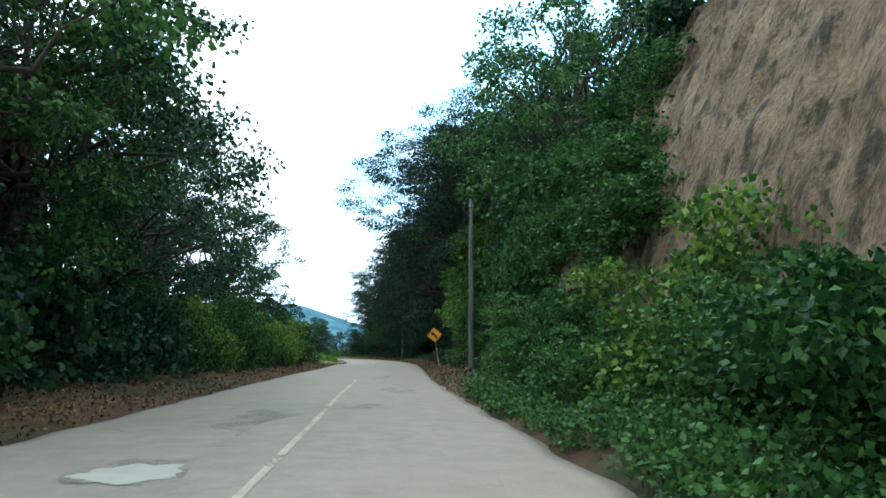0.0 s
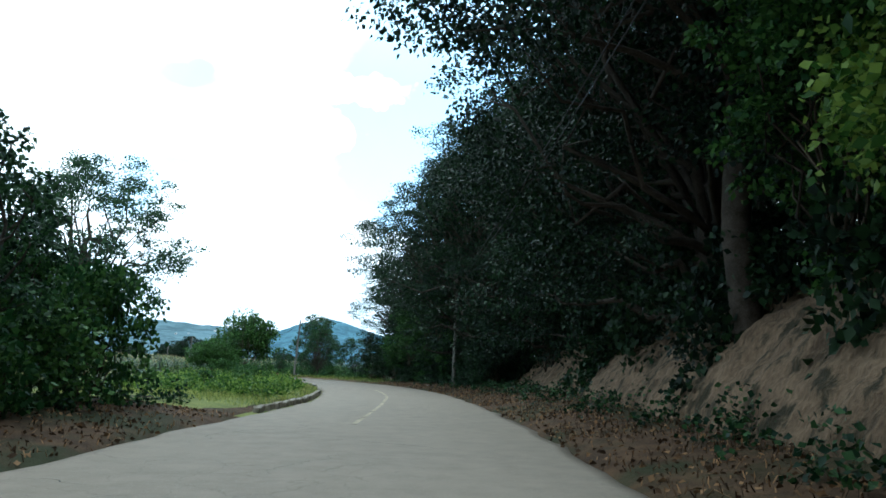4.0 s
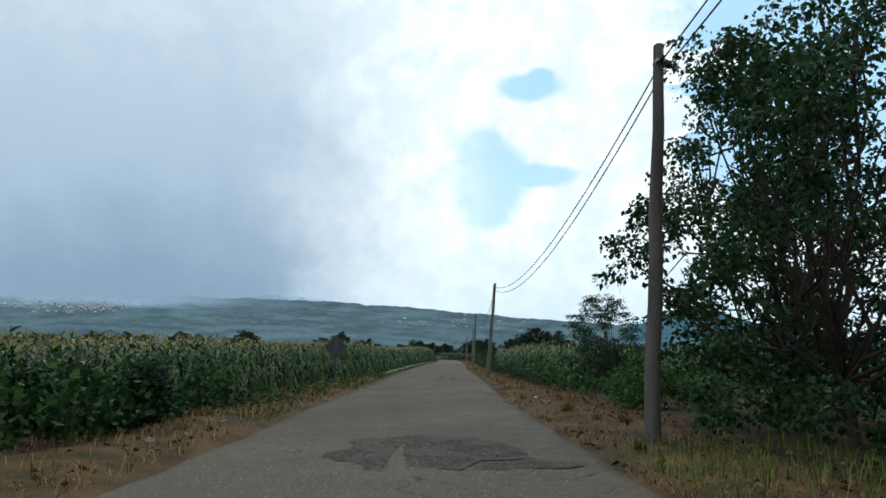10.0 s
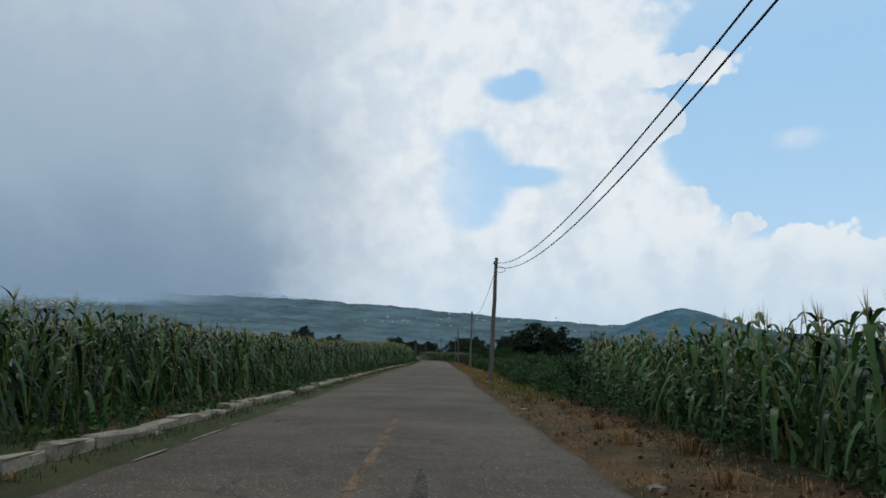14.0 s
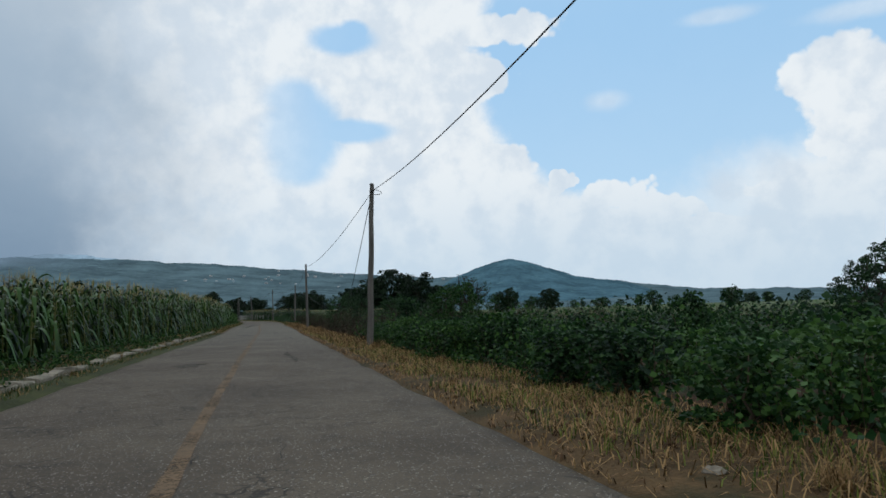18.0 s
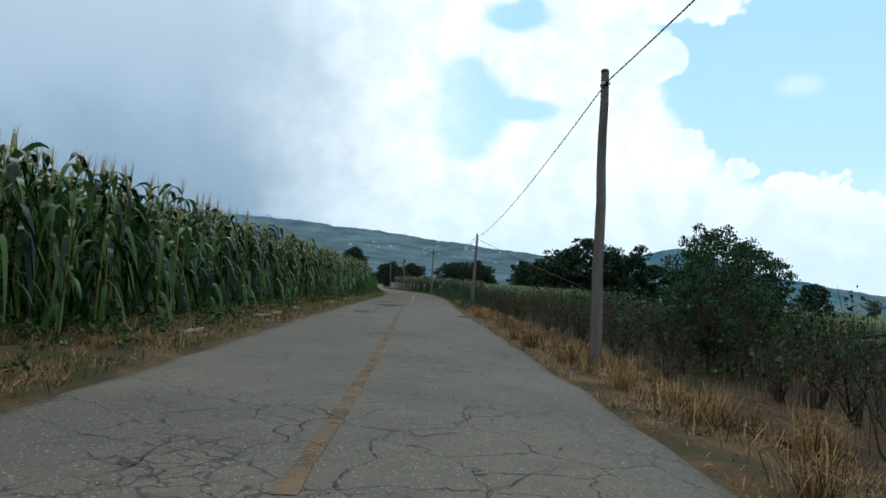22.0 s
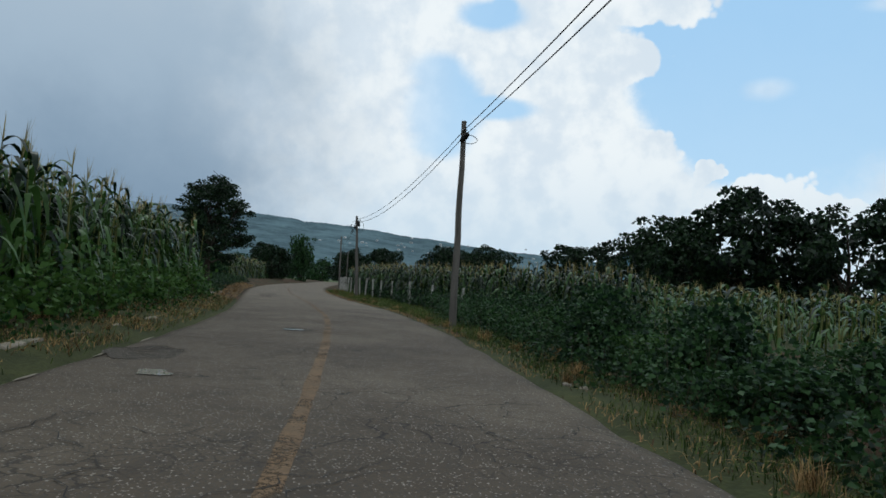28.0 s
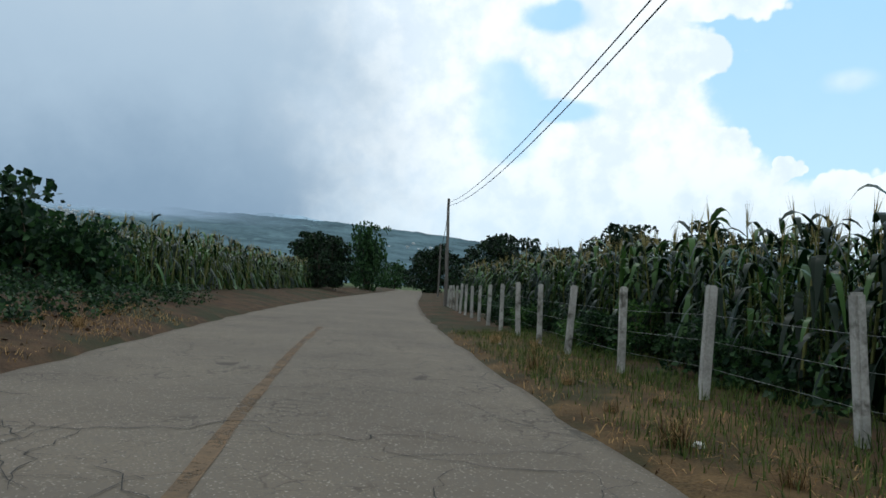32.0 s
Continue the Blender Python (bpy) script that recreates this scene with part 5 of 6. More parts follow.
# ---- maize, weeds and grass ----
def maize_arrays(seed, count=14, bends=6):
    """One maize plant of unit-ish height: stalk, arching leaves and tassel as separate arrays (vertices, triangles)."""
    rng = np.random.default_rng(seed)
    lean = rng.normal(0, 0.03, 2)
    zs = np.linspace(0, 0.93, 4)
    ring = np.array([(math.cos(a), math.sin(a)) for a in (0, 2.09, 4.19)])
    sv, stri = [], []
    for k, z in enumerate(zs):
        r = 0.013 * (1 - 0.75 * z)
        sv += [(lean[0] * z + ring[j, 0] * r, lean[1] * z + ring[j, 1] * r, z) for j in range(3)]
        if k:
            for j in range(3):
                a, b = (k - 1) * 3 + j, (k - 1) * 3 + (j + 1) % 3
                stri += [(a, b, b + 3), (a, b + 3, a + 3)]
    leaves = []
    az = rng.uniform(0, 6.28)
    n = count
    for k in range(n):
        z0 = 0.12 + 0.78 * k / (n - 1)
        a = az + k * 3.14 + rng.normal(0, 0.5)
        length = rng.uniform(0.19, 0.28) * (0.7 + 0.45 * math.sin(math.pi * min(1, z0 * 1.02)))
        rise = rng.uniform(0.9, 1.5) if z0 > 0.6 else rng.uniform(0.4, 1.0)
        if z0 < 0.3:
            rise = rng.uniform(-0.6, 0.3)
        droop = rng.uniform(1.3, 2.9)
        u = np.linspace(0, 1, bends)
        out = length * (u - 0.12 * u * u)
        zz = z0 + length * (rise * u - droop * u ** 2.1 * 0.9)
        zz = np.maximum(zz, 0.02)
        w = 0.0185 * np.interp(u, [0, 0.2, 0.45, 0.7, 0.88, 1], [0.5, 1.0, 1.1, 0.85, 0.5, 0.04]) * rng.uniform(0.8, 1.25)
        d, sd = np.array([math.cos(a), math.sin(a)]), np.array([-math.sin(a), math.cos(a)])
        tw = rng.normal(0, 0.5)
        v, t = [], []
        for i in range(bends):
            c = np.array([lean[0] * z0 + d[0] * out[i], lean[1] * z0 + d[1] * out[i], zz[i]])
            sdv = np.array([sd[0] * math.cos(tw * u[i]), sd[1] * math.cos(tw * u[i]), math.sin(tw * u[i])])
            v += [c + sdv * w[i], c - sdv * w[i]]
            if i:
                b = 2 * i - 2
                t += [(b, b + 1, b + 3), (b, b + 3, b + 2)]
        leaves.append((np.array(v), np.array(t)))
    tv, tt = [], []
    top = np.array([lean[0], lean[1], 0.9])
    for k in range(7):
        a, sp = rng.uniform(0, 6.28), rng.uniform(0.01, 0.06) if k else 0.0
        tip = top + np.array([math.cos(a) * sp, math.sin(a) * sp, rng.uniform(0.11, 0.19)])
        sd = np.array([-math.sin(a), math.cos(a), 0]) * 0.004
        b = len(tv)
        tv += [top - sd, top + sd, tip - np.array([0, 0, 0.015 * (k % 3)])]
        tt.append((b, b + 1, b + 2))
    return (np.array(sv), np.array(stri)), leaves, (np.array(tv), np.array(tt))


MAIZE = [maize_arrays(300 + k) for k in range(7)]
MAIZE_FAR = [maize_arrays(340 + k, 7, 4) for k in range(4)]


def maize_field(name, places, heights, seed, label, slim=1.0, deep=False, leaf=CORN_LEAF):
    """Many maize plants in one mesh. places: n x 3."""
    kinds = MAIZE_FAR if deep else MAIZE
    rng = np.random.default_rng(seed)
    V, T, M, n = [], [], [], 0
    pick = rng.integers(0, len(kinds), len(places))
    for k, (stalk, leaves, tassel) in enumerate(kinds):
        at = places[pick == k]
        if not len(at):
            continue
        h = heights[pick == k]
        vs = [stalk[0]] + [v for v, _ in leaves] + [tassel[0]]
        ts = [stalk[1]] + [t for _, t in leaves] + [tassel[1]]
        base = np.cumsum([0] + [len(v) for v in vs])
        pv, pt = np.concatenate(vs), np.concatenate([t + b for t, b in zip(ts, base)])
        pm = np.concatenate([[i] * len(t) for i, t in zip([0] + [1] * len(leaves) + [2], ts)])
        a = rng.uniform(0, 6.28, len(at))
        c, s = np.cos(a)[:, None], np.sin(a)[:, None]
        wide = (h * rng.uniform(0.85, 1.15, len(at)) * slim)[:, None]
        x, y, z = pv[:, 0][None] * wide, pv[:, 1][None] * wide, pv[:, 2][None] * h[:, None]
        tilt = rng.normal(0, 0.06, (len(at), 2))
        P = np.stack([x * c - y * s + tilt[:, :1] * z, x * s + y * c + tilt[:, 1:] * z, z], -1) + at[:, None]
        V.append(P.reshape(-1, 3))
        T.append((pt[None] + (np.arange(len(at)) * len(pv))[:, None, None] + n).reshape(-1, 3))
        M.append(np.tile(pm, len(at)))
        n += len(at) * len(pv)
    me = tri_mesh(name, np.concatenate(V), np.concatenate(T), [CORN_STALK, leaf, TASSEL], np.concatenate(M))
    return tagged(new(name, me), label, "maize", kind="stuff")


def rows_of(rng, s0, s1, first, gap, count, step, keep=1.0):
    """Plan places of sown rows beside the road; first(s) is the front row's distance, count rows go outward by gap."""
    out = []
    for r in range(count):
        s = np.arange(s0, s1, step) + rng.uniform(-0.4, 0.4, len(np.arange(s0, s1, step))) * step
        s = s[rng.random(len(s)) < keep]
        out.append(np.stack([s, first(s) + gap * r + rng.normal(0, 0.07, len(s))], 1))
    return np.concatenate(out)


def planted(sl):
    x, y = on(sl[:, 0], sl[:, 1])
    return np.stack([x, y, ground_height(sl[:, 0], sl[:, 1]) - 0.03], 1)


def west_front(s):
    return np.interp(s, [108, 116, 130, 155, 200, 240, 270, 300, 320, 352, 369], [-7.2, -6.2, -4.9, -5.3, -5.9, -6.2, -5.3, -5.7, -6.2, -5.5, -5.2])


def west_tall(s):
    return np.interp(s, [108, 125, 140, 157, 200, 225, 245, 270, 352], [1.15, 1.35, 1.6, 1.9, 1.9, 2.25, 2.6, 2.85, 2.9])


crng = np.random.default_rng(77)
sl = rows_of(crng, 108, 369, lambda s: west_front(s) - 0.75, -0.75, 3, 0.26)
maize_field("maize_field", planted(sl), west_tall(sl[:, 0]) * crng.uniform(0.84, 1.12, len(sl)), 1, "tall green maize with pale tassels in rows")
sl = rows_of(crng, 104, 369, lambda s: west_front(s) - 3.0, -1.3, 8, 0.7)
maize_field("maize_field", planted(sl), west_tall(sl[:, 0]) * crng.uniform(0.9, 1.08, len(sl)), 2, "maize deeper in the field, tassels showing", 1.5, True)
sl = rows_of(crng, 410.5, 452, lambda s: -7.2 - (s - 401) * 0.02, -1.0, 7, 0.35)
maize_field("maize_field", planted(sl), 2.5 * crng.uniform(0.88, 1.1, len(sl)), 3, "pale-topped maize behind a brown bank", 1.2, True)
sl = rows_of(crng, 142, 181, lambda s: np.interp(s, [142, 150, 170, 181], [5.2, 4.3, 4.2, 5.0]), 0.8, 4, 0.28)
maize_field("maize_field", planted(sl), 1.75 * crng.uniform(0.8, 1.12, len(sl)), 4, "dark green maize and weeds beside the pole")
sl = rows_of(crng, 142, 181, lambda s: 7.6 + 0 * s, 1.2, 8, 0.6)
maize_field("maize_field", planted(sl), 1.7 * crng.uniform(0.85, 1.1, len(sl)), 14, "maize filling the field behind the pole", 1.5, True)
sl = rows_of(crng, 361, 436, lambda s: np.interp(s, [361, 372, 380, 390, 436], [10, 8.4, 7.0, 5.9, 5.7]), 0.8, 4, 0.28)
maize_field("maize_field", planted(sl), 2.5 * crng.uniform(0.8, 1.12, len(sl)), 5, "maize standing behind the fence posts")
sl = rows_of(crng, 352, 436, lambda s: np.interp(s, [352, 372, 390, 436], [14, 12, 9.6, 9.4]), 1.7, 12, 1.0)
maize_field("maize_field", planted(sl), 2.1 * crng.uniform(0.9, 1.1, len(sl)), 6, "maize field stretching away behind the fence", 1.6, True)
sl = rows_of(crng, 106, 142, lambda s: 15 + 0 * s, 1.8, 12, 1.0)
maize_field("maize_field", planted(sl), 1.5 * crng.uniform(0.9, 1.1, len(sl)), 7, "maize field behind the roadside bushes", 1.6, True)

sl = rows_of(crng, 62, 106, lambda s: -17 + 0 * s, -1.8, 10, 0.9)
maize_field("maize_field", planted(sl), 1.0 * crng.uniform(0.9, 1.1, len(sl)), 8, "low pale maize field inside the bend", 1.8, True, RIPE_LEAF)
sl = rows_of(crng, 100, 330, lambda s: -16 + 0 * s, -3.2, 10, 1.5)
maize_field("maize_field", planted(sl), west_tall(sl[:, 0]) * np.interp(sl[:, 0], [220, 260], [1.22, 1.0]) * crng.uniform(1.0, 1.12, len(sl)), 18, "ripening yellow maize far in the field", 2.0, True, RIPE_LEAF)


def maize_plant(k):
    """A single maize plant of the road-side row with its own stalk, leaves and tassel."""
    stalk, leaves, tassel = MAIZE[k]
    root = new("maize_plant")
    part("stalk", tri_mesh("stalk", *stalk, CORN_STALK), root)
    for v, t in leaves:
        part("leaf", tri_mesh("leaf", v, t, CORN_LEAF), root)
    part("tassel", tri_mesh("tassel", *tassel, TASSEL), root)
    return tagged(root, "green maize plant with arching leaves and tassel", "maize plant", "maize row along the road")


PLANTS = [maize_plant(k) for k in range(4)]
prng = random.Random(5)
for k in range(182):
    s = 126 + k * 1.33 + prng.uniform(-0.4, 0.4)
    h = float(west_tall(s)) * prng.uniform(0.85, 1.1)
    stand(PLANTS[k % 4], s, float(west_front(s)) + prng.uniform(-0.25, 0.2), h, prng.uniform(0, 360))


def blades(rng, at, length, lean, width):
    """Bent grass blades: five vertices, three triangles each."""
    n = len(at)
    a = rng.uniform(0, 6.28, n)
    d = np.stack([np.cos(a), np.sin(a), 0 * a], 1)
    sd = np.stack([-np.sin(a), np.cos(a), 0 * a], 1)
    L = (np.broadcast_to(length, (n,)) * rng.uniform(0.5, 1.3, n))[:, None]
    ln = (np.abs(rng.normal(lean, lean * 0.5, n)))[:, None]
    up = np.array([0, 0, 1.0])
    mid, tip = at + up * L * 0.6 + d * L * ln * 0.35, at + up * L * (1 - ln * 0.35) + d * L * ln
    w = np.broadcast_to(width, (n,))[:, None]
    V = np.stack([at + sd * w, at - sd * w, mid + sd * w * 0.8, mid - sd * w * 0.8, tip], 1).reshape(-1, 3)
    b = np.arange(n)[:, None] * 5
    T = np.concatenate([b + [0, 1, 3], b + [0, 3, 2], b + [2, 3, 4]], 1).reshape(-1, 3)
    return V, T


def scatter(rng, s0, s1, l_in, l_out, n, edge=None):
    s = rng.uniform(s0, s1, n)
    u = rng.random(n)
    e = edge(s) if edge else 0.0
    l = e + l_in + (l_out - l_in) * u
    keep = wobble(s, l, 1.1, 3) + rng.normal(0, 0.35, n) > -0.35
    return np.stack([s, l], 1)[keep]


def grass(name, seed, s0, s1, l_in, l_out, n, length, mat, label, edge, lean=0.5, width=0.006):
    rng = np.random.default_rng(seed)
    sl = scatter(rng, s0, s1, l_in, l_out, n, edge)
    at = planted(sl)
    V, T = blades(rng, at, length, lean, width)
    tagged(new(name, tri_mesh(name, V, T, mat)), label, "grass", kind="stuff")


for a, b, n in ((108, 200, 22000), (200, 300, 26000), (300, 405, 17000)):
    grass("dry_grass", a, a, b, 0.02, 1.8, n, 0.13, DRY, "dry straw-coloured grass along the verge", right_edge, 1.15, 0.005)
    grass("dry_grass", a + 1, a, b, 0.0, 2.5, n, 0.09, LITTER, "matted dead brown grass on the verge", right_edge, 1.4, 0.007)
grass("dry_grass", 401, 232, 304, 0.4, 2.1, 8000, 0.42, DRY, "tall bleached grass beside the road", right_edge, 1.1)
grass("dry_grass", 411, 190, 262, 0.3, 2.7, 27000, 0.24, DRY, "golden flattened straw on the verge", right_edge, 1.3, 0.006)
grass("green_grass", 402, 178, 262, 0.3, 2.3, 20000, 0.2, GREEN_GRASS, "green grass patches on the verge", right_edge)
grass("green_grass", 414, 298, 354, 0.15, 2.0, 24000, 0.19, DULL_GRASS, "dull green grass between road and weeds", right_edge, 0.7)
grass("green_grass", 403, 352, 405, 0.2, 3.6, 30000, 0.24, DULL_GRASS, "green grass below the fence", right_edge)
grass("green_grass", 404, 64, 105, -0.1, -6.5, 46000, 0.19, SUN_TINT_GRASS, "short green grass inside the bend, lightened as if sunlit", left_edge, 0.6, 0.007)
grass("dry_grass", 405, 108, 150, -0.1, -2.2, 7000, 0.2, DRY, "brown dry weeds along the field edge", left_edge, 0.9)
grass("green_grass", 406, 126, 262, -0.15, -1.9, 42000, 0.17, DULL_GRASS, "dull green grass along the field edge", left_edge, 0.7)
grass("dry_grass", 407, 195, 405, -0.15, -2.3, 40000, 0.15, DRY, "brown trampled grass along the field edge", left_edge, 1.0)
grass("dry_grass", 412, 262, 369, -0.1, -2.2, 26000, 0.2, DRY, "brown straw and stalks below the maize", left_edge, 1.2, 0.006)
grass("green_grass", 413, 262, 369, -0.05, -2.3, 26000, 0.2, DULL_GRASS, "dull grass below the maize", left_edge, 0.8)
grass("dry_grass", 408, -5, 62, -0.1, -2.8, 6000, 0.14, LITTER, "dead brown undergrowth beside the road", left_edge, 1.1, 0.01)
grass("dry_grass", 409, 20, 100, 0.1, 2.4, 9000, 0.16, LITTER, "dead brown undergrowth below the bank", right_edge, 1.1, 0.01)
grass("green_grass", 410, 100, 122, 0.2, 3.0, 5000, 0.3, GREEN_GRASS, "rough green grass under the trees", right_edge)


def leaf_litter(seed, s0, s1, l_in, l_out, n, edge, lift=0.01):
    rng = np.random.default_rng(seed)
    sl = scatter(rng, s0, s1, l_in, l_out, n, edge)
    at = planted(sl) + np.array([0, 0, 0.03 + lift])
    V, T = leaf_arrays(rng, at, rng.normal(0, 1, (len(at), 3)) * np.array([1, 1, 0.25]), 0.10, 0.35, 0.3)
    tagged(new("leaf_litter", tri_mesh("leaf_litter", V, T, LITTER)), "fallen brown leaves on the verge", "leaf litter", kind="stuff")


leaf_litter(501, 18, 102, -0.1, 3.6, 13000, right_edge)
leaf_litter(502, -4, 62, 0.0, -3.6, 8000, left_edge)
leaf_litter(503, 108, 135, -0.3, -2.6, 2500, left_edge)
leaf_litter(504, 365, 405, -0.3, -3.6, 2500, left_edge)
leaf_litter(506, 140, 262, 0.2, 2.4, 6500, right_edge)
leaf_litter(507, 262, 372, 0.3, 2.0, 3500, right_edge)
leaf_litter(508, 196, 369, -0.4, -2.4, 5000, left_edge)
leaf_litter(505, 118, 142, 0.1, 2.6, 2000, right_edge)


def weeds(name, seed, places, height, per, size, mat, label):
    """Leafy weeds: stems with leaves up their length."""
    rng = np.random.default_rng(seed)
    n = len(places)
    h = height * rng.uniform(0.35, 1.3, n) * rng.choice([0.8, 1.0, 1.3], n)
    k = np.repeat(np.arange(n), per)
    u = rng.uniform(0.12, 1, len(k)) ** 0.8
    drift = rng.normal(0, 0.16, (n, 2))
    spread = rng.normal(0, 0.10, (len(k), 2)) * (0.6 + h[k][:, None])
    at = places[k] + np.concatenate([drift[k] * u[:, None] + spread, (u * h[k])[:, None]], 1)
    a = rng.uniform(0, 6.28, len(k))
    V, T = leaf_arrays(rng, at, np.stack([np.cos(a), np.sin(a), rng.uniform(-0.4, 0.7, len(k))], 1), size)
    tip = places + np.concatenate([drift, h[:, None]], 1)
    sd = np.array([0.006, 0.004, 0])
    V2 = np.stack([places - sd, places + sd, tip], 1).reshape(-1, 3)
    T2 = np.arange(n * 3).reshape(-1, 3) + len(V)
    me = tri_mesh(name, np.concatenate([V, V2]), np.concatenate([T, T2]), [mat, TWIG], np.concatenate([np.zeros(len(T)), np.ones(len(T2))]))
    tagged(new(name, me), label, "weeds", kind="stuff")


def weed_belt(seed, s0, s1, l_in, l_out, n, height, per, size, mat, label, edge):
    rng = np.random.default_rng(seed)
    weeds("weeds", seed, planted(scatter(rng, s0, s1, l_in, l_out, n, edge)), height, per, size, mat, label)


weed_belt(601, 108, 145, 2.2, 6.5, 600, 0.8, 26, 0.13, LEAF_MID, "leafy green weeds between verge and field", right_edge)
weed_belt(602, 142, 200, 1.6, 4.5, 1000, 0.8, 40, 0.078, LEAF_DARK, "dark leafy weeds along the field", right_edge)
weed_belt(603, 178, 243, 1.9, 9.0, 3000, 0.85, 38, 0.08, LEAF_MID, "waist-high leafy green weeds", right_edge)
weed_belt(604, 178, 250, 8.5, 34.0, 2400, 1.1, 14, 0.21, LEAF_DARK, "dark weedy scrub across the field", right_edge)
weed_belt(605, 329, 366, 1.4, 6.0, 1600, 0.85, 44, 0.08, LEAF_DARK, "green weeds by the roadside", right_edge)
weed_belt(615, 300, 362, 0.75, 2.2, 700, 0.42, 22, 0.075, LEAF_DARK, "low leafy weeds at the road's edge", right_edge)
weed_belt(606, 364, 434, 2.7, 4.6, 900, 0.8, 26, 0.12, LEAF_DARK, "dark bushy weeds between the fence posts", right_edge)
weed_belt(607, 108, 130, -1.6, -4.2, 650, 0.85, 28, 0.12, LEAF_MID, "green weeds in front of the maize", left_edge)
weed_belt(608, 128, 369, -0.7, -2.7, 3000, 0.3, 13, 0.085, LEAF_MID, "low weeds at the foot of the maize", left_edge)
weed_belt(609, 371, 412, -1.2, -6.0, 1500, 0.4, 20, 0.09, LEAF_DARK, "low dark weeds on the bank", left_edge)
weed_belt(610, 68, 106, -1.0, -8.0, 1900, 0.5, 22, 0.11, LEAF_LIME, "low bright weeds and shrubs inside the bend", left_edge)
weed_belt(611, 20, 100, 1.2, 4.0, 700, 0.45, 22, 0.10, LEAF_DARK, "low shaded weeds under the trees", right_edge)
weed_belt(612, -4, 64, -1.6, -4.0, 700, 0.5, 22, 0.10, LEAF_DARK, "low shaded weeds beside the road", left_edge)
weed_belt(613, 0, 20, 0.05, 2.6, 1900, 0.5, 26, 0.08, LEAF_MID, "low creeping green leaves at the road's edge", right_edge)
weed_belt(614, 325, 369, -1.2, -2.7, 520, 1.0, 34, 0.13, LEAF_MID, "tall green weeds in front of the maize", left_edge)


def make_scrub(seed, w, h, label, leaves=160):
    """A nearly leafless shrub of many thin forking twigs."""
    rng = np.random.default_rng(seed)
    root = new("shrub")
    lines, fine = [], []
    for _ in range(11):
        a, r = rng.uniform(0, 6.28), rng.uniform(0.15, 0.5) * w
        end = np.array([math.cos(a) * r, math.sin(a) * r, h * rng.uniform(0.6, 1.0)])
        ln = bent(rng, (rng.normal(0, 0.05), rng.normal(0, 0.05), -0.05), end, 0.022, 0.005, 6, 0.07)
        lines.append(ln)
        for _ in range(7):
            p = ln[rng.integers(2, 6), :3]
            fine.append(bent(rng, p, p + np.array([*rng.normal(0, 0.18, 2), rng.uniform(0.08, 0.42)]) * w * 0.6, 0.007, 0.002, 3, 0.1))
    for k in range(0, len(lines), 3):
        part("stem", tubes("stem", lines[k:k + 3] + fine[k * 7:(k + 3) * 7], TWIG, 3), root)
    ends = np.array([f[-1, :3] for f in fine])
    at = ends[rng.integers(0, len(ends), leaves)] + rng.normal(0, 0.07, (leaves, 3))
    V, T = leaf_arrays(rng, at, rng.normal(0, 1, (leaves, 3)), 0.07)
    part("foliage", tri_mesh("foliage", V, T, LEAF_DARK), root)
    return tagged(root, label, "shrub", "dry scrub beside the road")


SCRUB = [make_scrub(700 + k, 1.7, 1.45, "nearly leafless grey-brown shrub in dry ground", 90) for k in range(3)]
srng = random.Random(15)
for k in range(80):
    s = 238 + k * 1.22 + srng.uniform(-0.4, 0.4)
    stand(SCRUB[k % 3], s, float(right_edge(s)) + srng.uniform(2.1, 4.6), srng.uniform(0.75, 1.15), srng.uniform(0, 360))
for k in range(110):
    s = 238 + srng.random() * 98
    stand(SCRUB[k % 3], s, float(right_edge(s)) + srng.uniform(4.5, 16), srng.uniform(0.85, 1.2), srng.uniform(0, 360))


def twig_field(seed, s0, s1, l_in, l_out, n, h):
    rng = np.random.default_rng(seed)
    at = planted(scatter(rng, s0, s1, l_in, l_out, n, right_edge))
    V, T = blades(rng, at, h, 0.6, 0.005)
    tagged(new("dry_scrub", tri_mesh("dry_scrub", V, T, TWIG)), "grey-brown leafless scrub across the field", "scrub", kind="stuff")


twig_field(801, 236, 338, 2.6, 14, 30000, 0.9)
twig_field(805, 236, 300, 4, 11, 700, 1.75)
twig_field(802, 236, 345, 12, 42, 16000, 1.5)
weed_belt(803, 236, 340, 2.8, 26.0, 2600, 0.8, 15, 0.10, LEAF_MID, "sparse dark leaves in the dry scrub", right_edge)
weed_belt(804, 256, 288, 4.5, 12.0, 300, 1.35, 40, 0.12, LEAF_DARK, "dark leafy shrubs in the dry field", right_edge)


def make_tuft(seed, h):
    rng = np.random.default_rng(seed)
    at = np.concatenate([rng.normal(0, 0.10, (190, 2)), np.zeros((190, 1)) - 0.02], 1)
    V, T = blades(rng, at, h, 0.85, 0.005)
    ob = new("grass_tuft", tri_mesh("grass_tuft", V, T, DRY))
    return tagged(ob, "tuft of tall bleached straw-coloured grass", "grass tuft", "dry tufts along the verge")


TUFTS = [make_tuft(820 + k, 0.62) for k in range(3)]
for k in range(190):
    s = 122 + k * 1.48 + srng.uniform(-0.7, 0.7)
    big = 0.5 if 252 < s < 318 else 0.0
    stand(TUFTS[k % 3], s, float(right_edge(s)) + srng.uniform(0.3, 1.7), srng.uniform(0.25, 0.6) + big * srng.random(), srng.uniform(0, 360))
    if k % 2:
        stand(TUFTS[k % 3], s, float(left_edge(s)) - srng.uniform(0.3, 1.5), srng.uniform(0.2, 0.5), srng.uniform(0, 360))

